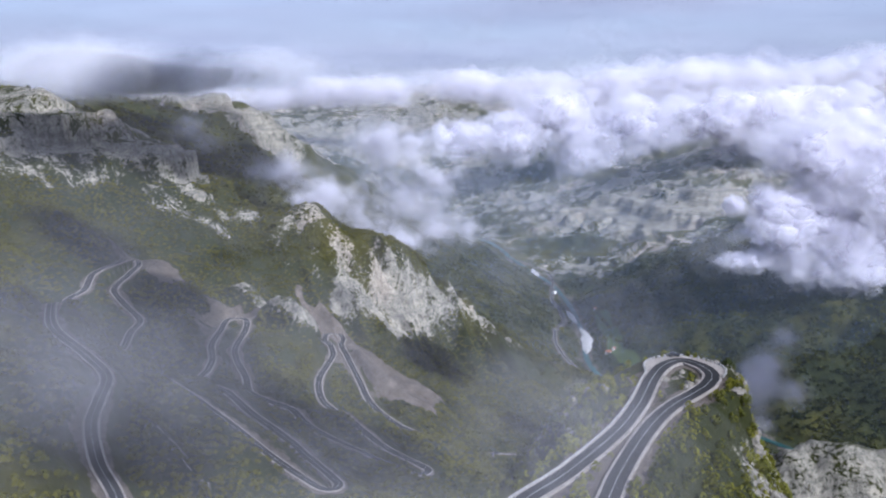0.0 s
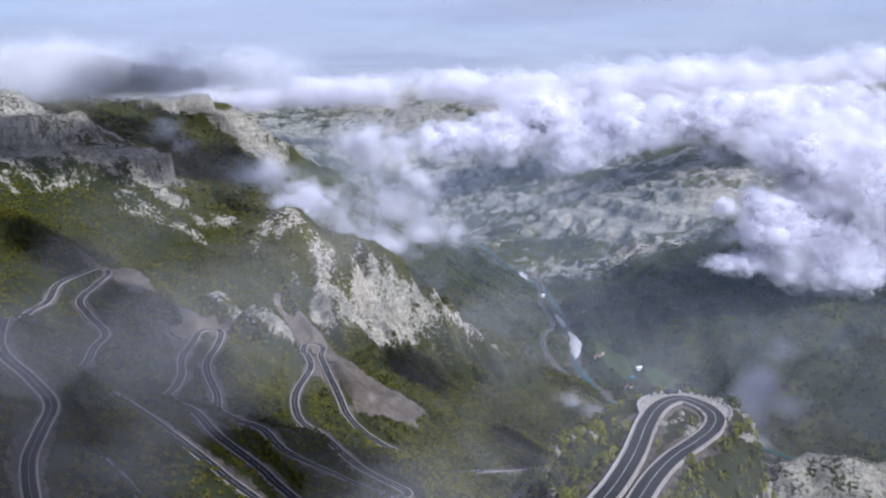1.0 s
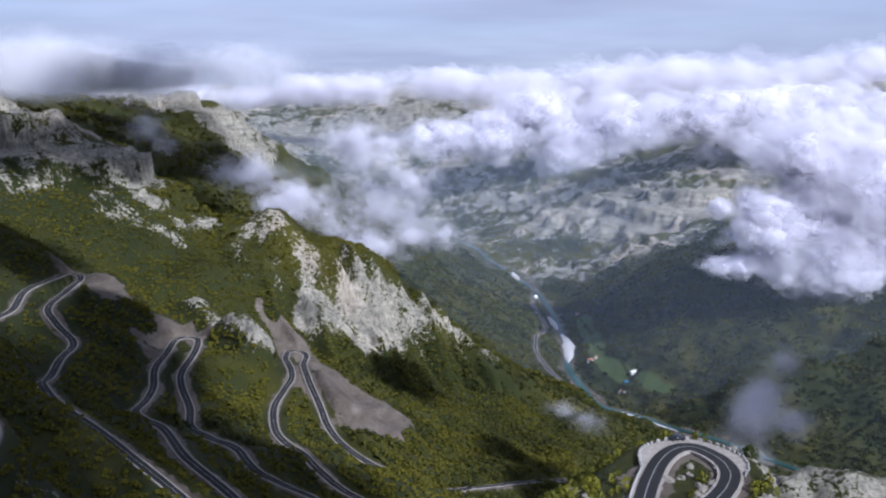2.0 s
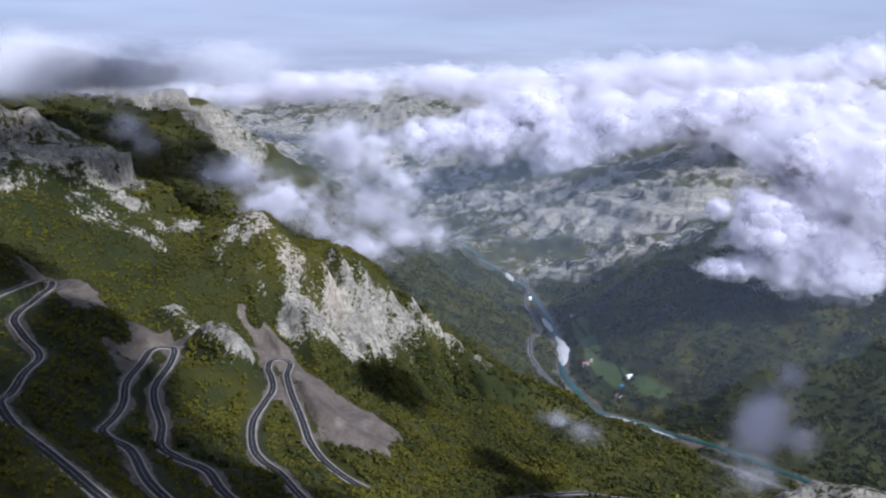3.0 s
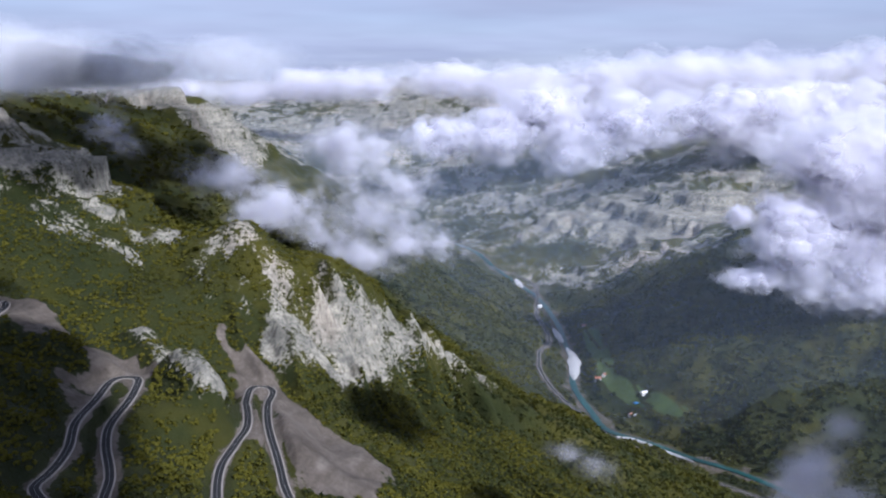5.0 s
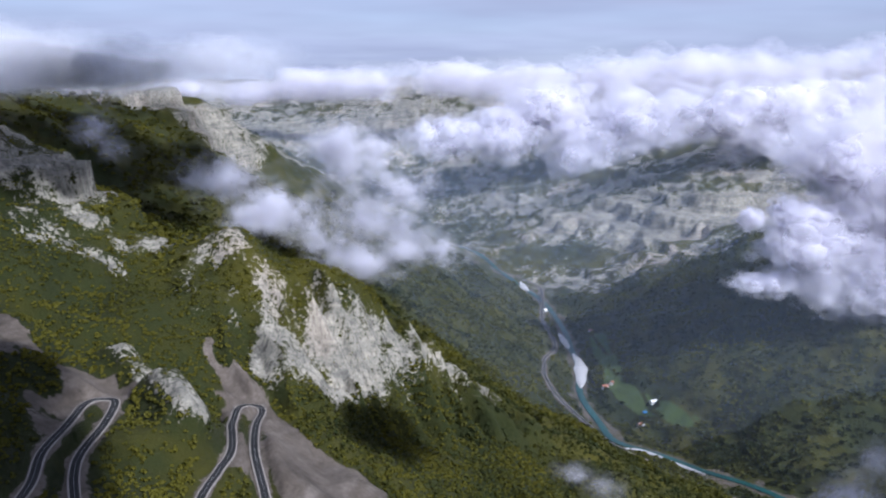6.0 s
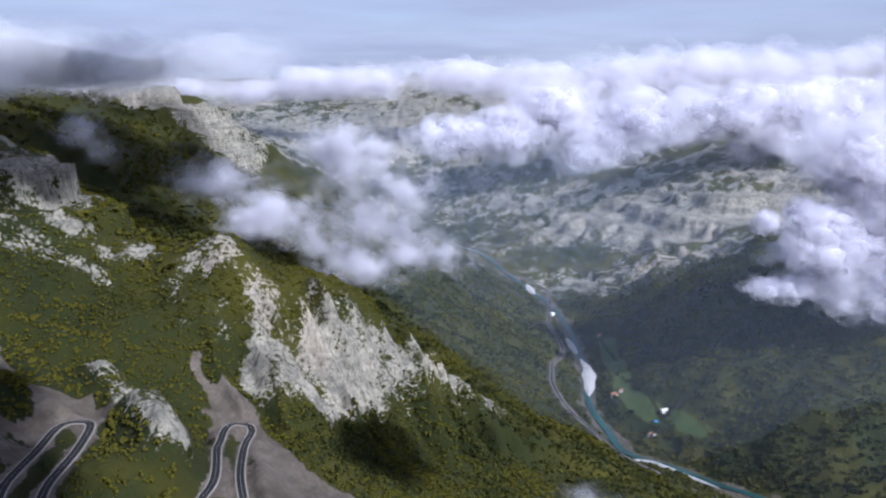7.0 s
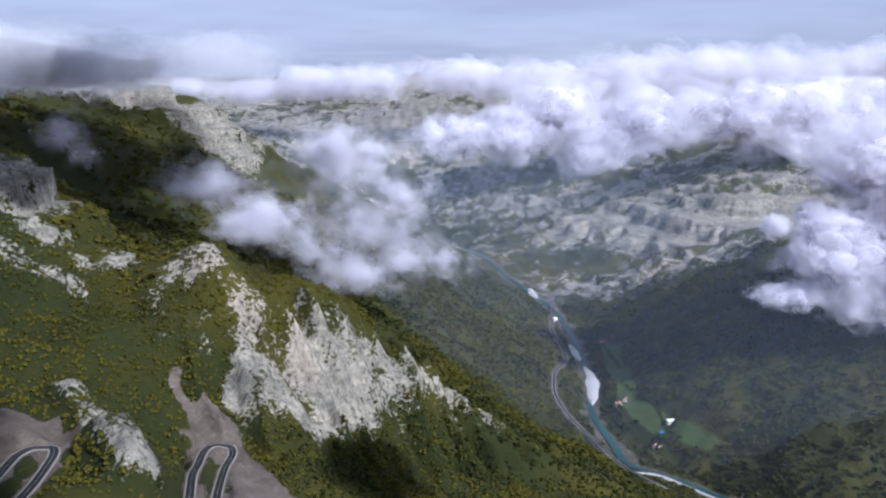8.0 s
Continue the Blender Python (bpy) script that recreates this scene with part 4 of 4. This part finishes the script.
# lobes: centre and radii, in metres
VALLEY_CLOUD = [((-330, 1150, 352), (46, 40, 28)), ((-290, 1150, 345), (48, 40, 34)), ((-265, 1155, 305), (50, 44, 36)), ((-453, 1126, 311), (57, 46, 34)), ((-391, 1135, 290), (64, 53, 42)), ((-320, 1157, 327), (61, 53, 46)), ((-281, 1155, 275), (68, 57, 46)), ((-329, 1142, 257), (76, 57, 38)), ((-252, 1156, 245), (46, 40, 34)), ((-212, 1162, 236), (34, 28, 23)), ((-345, 1127, 195), (32, 30, 27)), ((-409, 1128, 271), (53, 42, 30)), ((-303, 1141, 226), (53, 42, 30))]
CRAG_WISP = [((-495, 973, 372), (29, 16, 25)), ((-476, 974, 356), (23, 12, 16))]
BAND = [((-391, 2019, 290), (100, 76, 44)), ((-281, 2044, 296), (110, 82, 55)), ((-206, 2069, 346), (103, 82, 62)), ((-103, 2074, 259), (110, 96, 82)), ((-17, 2102, 314), (137, 110, 82)), ((83, 2117, 282), (151, 120, 89)), ((183, 2135, 266), (124, 100, 75)), ((263, 2140, 205), (82, 65, 48)), ((31, 2092, 210), (96, 72, 48)), ((-133, 2055, 198), (55, 48, 41))]
BAND_RIGHT = [((220, 2150, 345), (130, 105, 60)), ((360, 2190, 330), (140, 110, 80)), ((480, 2220, 300), (130, 105, 85)), ((330, 2170, 262), (110, 85, 62)), ((235, 2130, 285), (100, 80, 60)), ((430, 2170, 262), (110, 85, 66)), ((410, 2180, 215), (90, 75, 55)), ((130, 2120, 335), (120, 90, 50)), ((300, 2140, 312), (110, 85, 55))]
FAR_BANK = [((-1246, 2995, 347), (195, 114, 33)), ((-1038, 3040, 357), (173, 104, 35)), ((-1184, 2492, 370), (126, 75, 23)), ((-1038, 2940, 376), (189, 115, 42)), ((-853, 2979, 377), (189, 117, 46)), ((-619, 3032, 395), (230, 138, 46)), ((-383, 3077, 371), (251, 157, 63)), ((-148, 3128, 380), (251, 162, 73)), ((87, 3181, 398), (272, 178, 84)), ((322, 3229, 391), (272, 183, 94)), ((542, 3270, 367), (251, 178, 105)), ((708, 3312, 402), (209, 168, 126)), ((310, 3205, 282), (189, 136, 84)), ((563, 3257, 274), (189, 136, 84))]
CUMULUS = [((185, 1235, 341), (66, 55, 44)), ((230, 1240, 318), (70, 66, 63)), ((163, 1212, 246), (59, 52, 44)), ((202, 1214, 217), (66, 55, 44)), ((242, 1229, 247), (59, 64, 70)), ((146, 1215, 279), (37, 30, 24)), ((93, 1203, 275), (16, 14, 12)), ((111, 1194, 210), (37, 24, 12)), ((251, 1220, 193), (44, 41, 37)), ((270, 1244, 294), (74, 81, 88))]
LOW_WISP = [((65, 582, 243), (16, 18, 20)), ((75, 587, 260), (14, 14, 15)), ((84, 591, 275), (10, 11, 11)), ((56, 577, 227), (17, 17, 17)), ((88, 586, 243), (14, 13, 12)), ((67, 578, 221), (20, 17, 14)), ((72, 585, 251), (15, 17, 19))]
LOW_WISP2 = [((-28, 834, 142), (24, 19, 14)), ((-54, 831, 152), (19, 15, 11))]
DECK_LEFT = [((-806, 1285, 440), (117, 80, 43)), ((-877, 1266, 418), (126, 95, 63)), ((-725, 1298, 420), (99, 62, 25)), ((-748, 1501, 416), (105, 64, 23)), ((-650, 1290, 428), (140, 80, 30)), ((-900, 1500, 425), (220, 120, 45)), ((-640, 1560, 432), (160, 100, 32)), ((-760, 1150, 425), (130, 80, 36))]
# unseen high clouds added towards the sun for shade: shaded ground below, height, width
SHADED = [((-230, 470, 250), 570, 85), ((-305, 480, 270), 575, 85), ((-155, 450, 245), 565, 85), ((-170, 300, 318), 570, 75), ((-245, 375, 312), 575, 70), ((-285, 560, 252), 572, 66), ((-350, 640, 262), 585, 45), ((-420, 650, 300), 585, 60),
          ((-35, 690, 140), 430, 70), ((-85, 760, 130), 430, 50), ((-180, 835, 170), 560, 58), ((-330, 600, 260), 580, 60), ((-480, 850, 360), 610, 95), ((-560, 960, 380), 615, 95), ((-430, 1000, 290), 630, 85), ((-640, 1060, 390), 620, 95), ((-560, 1180, 280), 630, 100), ((-520, 760, 375), 610, 80), ((-650, 1320, 310), 640, 110), ((-720, 1200, 350), 640, 100), ((-650, 1250, 320), 650, 150), ((-620, 1390, 300), 650, 150), ((-640, 1520, 280), 650, 140), ((-760, 1380, 340), 650, 140), ((-540, 1060, 310), 640, 90)]
SHADE_CLOUDS = [(tuple(Vector(g) + SUN_TO * ((high - g[2]) / SUN_TO.z)), (wide, wide * 0.9, 24)) for g, high, wide in SHADED]
VAPOUR = cloud_material("cumulus vapour", 0.45, 0.016, 0.34, 0.60)
VAPOUR_DENSE = cloud_material("thick vapour", 0.34, 0.006, 0.1, 0.5)
VAPOUR_FAINT = cloud_material("faint vapour", 0.03, 0.035, 0.36, 0.7)
VAPOUR_GREY = cloud_material("broken vapour", 0.13, 0.022, 0.42, 0.62, (0.84, 0.83, 0.88))
VAPOUR_DECK = cloud_material("deck vapour", 0.2, 0.006, 0.20, 0.60)
VAPOUR_DULL = cloud_material("overcast fringe", 0.045, 0.006, 0.12, 0.65, (0.90, 0.895, 0.93))
VAPOUR_THIN = cloud_material("thin vapour", 0.055, 0.03, 0.36, 0.66)
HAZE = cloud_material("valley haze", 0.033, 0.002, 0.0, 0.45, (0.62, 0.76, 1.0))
rng = np.random.default_rng(5)
build_cloud("cloud", "grey-white broken cloud hanging over the valley head", farther(VALLEY_CLOUD, 1.08), VAPOUR_GREY, rng, 150, (0.12, 0.36))
build_cloud("cloud", "thin wisp of cloud beside the crags", CRAG_WISP, VAPOUR_THIN, rng, 60, (0.2, 0.5))
build_cloud("cloud", "bright white bank of cumulus below the far mountains", farther(BAND, 1.36, 1.12), VAPOUR, rng, 220, (0.12, 0.36))
build_cloud("cloud", "white cumulus spilling over the wooded valley side", farther(BAND_RIGHT, 1.12, 1.2), VAPOUR, rng, 200, (0.12, 0.36))
build_cloud("cloud", "long hazy cloud bank along the far crest", farther(FAR_BANK, 1.12, 1.2), VAPOUR_DECK, rng, 110, (0.14, 0.38))
build_cloud("cloud", "towering white cumulus beside the dark wooded slope", farther(CUMULUS, 1.22, 1.15), VAPOUR, rng, 220, (0.12, 0.36))
build_cloud("cloud", "small wisp of mist rising from the gorge", LOW_WISP, VAPOUR_THIN, rng, 90, (0.2, 0.5))
build_cloud("cloud", "faint wisps of mist over the woodland", LOW_WISP2, VAPOUR_FAINT, rng, 60, (0.2, 0.5))
build_cloud("cloud", "low grey cloud on the high slopes", DECK_LEFT, VAPOUR_DULL, rng, 120, (0.3, 0.6))
# out of view, added only to cast shade on the slopes
build_cloud("cloud", "unseen flat cloud added towards the sun to shade the slopes", SHADE_CLOUDS, VAPOUR_DENSE, rng, 70, (0.3, 0.6))


def build_haze():
    """Layer behind layer of thin blue haze down the valley, fading out towards the crests."""
    verts, faces, body, base = [], [], [], 0
    rings, turns = 28, 96
    for k in range(11):
        near = 1220 + 140 * k + 12 * k * k
        ry, rx, rz = 3300 - near * 0.62, 2600, 520
        for i in range(rings + 1):
            rise = math.pi * (i / rings - 0.5)
            for j in range(turns):
                a = 2 * math.pi * j / turns
                wave = 1 + 0.05 * math.sin(3 * a + k) + 0.03 * math.sin(7 * a + 2.3 * k)
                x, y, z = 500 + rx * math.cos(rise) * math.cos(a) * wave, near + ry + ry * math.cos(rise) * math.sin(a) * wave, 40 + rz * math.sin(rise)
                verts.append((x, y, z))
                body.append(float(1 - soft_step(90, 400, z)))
        for i in range(rings):
            for j in range(turns):
                p, q = base + i * turns + j, base + i * turns + (j + 1) % turns
                faces.append((p, q, q + turns, p + turns))
        base += (rings + 1) * turns
    me = bpy.data.meshes.new("haze")
    me.from_pydata(verts, [], faces)
    a = me.attributes.new("body", "FLOAT", "POINT")
    a.data.foreach_set("value", np.array(body, np.float32))
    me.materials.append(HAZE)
    me.update()
    me.polygons.foreach_set("use_smooth", np.ones(len(me.polygons), bool))
    return tagged(new("haze", me), "pale blue haze filling the valley", "haze", kind="stuff")


build_haze()
MIST = cloud_material("drifting mist", 0.017, 0.06, 0.25, 0.7, (0.84, 0.83, 0.87))


def build_mist():
    """Thin shreds of mist low over the spur, round an open lane."""
    rng = np.random.default_rng(23)
    lobes = []
    for k in range(112):
        y, r = rng.uniform(20, 27) if k < 62 else rng.uniform(28, 43), rng.uniform(1.0, 2.0)
        turn, off = rng.uniform(1.9, 4.9), 2.1 * r + 1.0 + 6 * rng.uniform(0, 1) ** 1.5
        lobes.append(((3.6 - 0.042 * (y - 25) + math.cos(turn) * off * 1.3, y, 428.9 + math.sin(turn) * off), (r, r, r)))
    for k in range(60):
        y, r, turn = rng.uniform(20.5, 27), rng.uniform(1.2, 2.0), rng.uniform(3.3, 4.9)
        off = 2.1 * r + 0.8 + 4 * rng.uniform(0, 1)
        lobes.append(((3.6 + math.cos(turn) * off * 1.4, y, 428.9 + math.sin(turn) * off), (r, r, r)))
    for k in range(250):
        y, r, turn = rng.uniform(46.5, 52), rng.uniform(0.6, 1.3), rng.uniform(0, 2 * math.pi)
        off = 2.1 * r + 0.6 + 6.5 * rng.uniform(0, 1)
        lobes.append(((2.7 + math.cos(turn) * off * 1.2, y, 428.8 + math.sin(turn) * off), (r, r, r)))
    for k in range(130):
        y, r, turn = rng.uniform(48, 53), rng.uniform(0.25, 0.5), rng.uniform(0, 2 * math.pi)
        off = 2.1 * r + 0.45 + 1.6 * rng.uniform(0, 1)
        lobes.append(((2.7 + math.cos(turn) * off * 1.1, y, 428.8 + math.sin(turn) * off), (r, r, r)))
    return build_cloud("mist", "thin shreds of drifting mist", lobes, MIST, rng, 3, (0.7, 1.0))


build_mist()
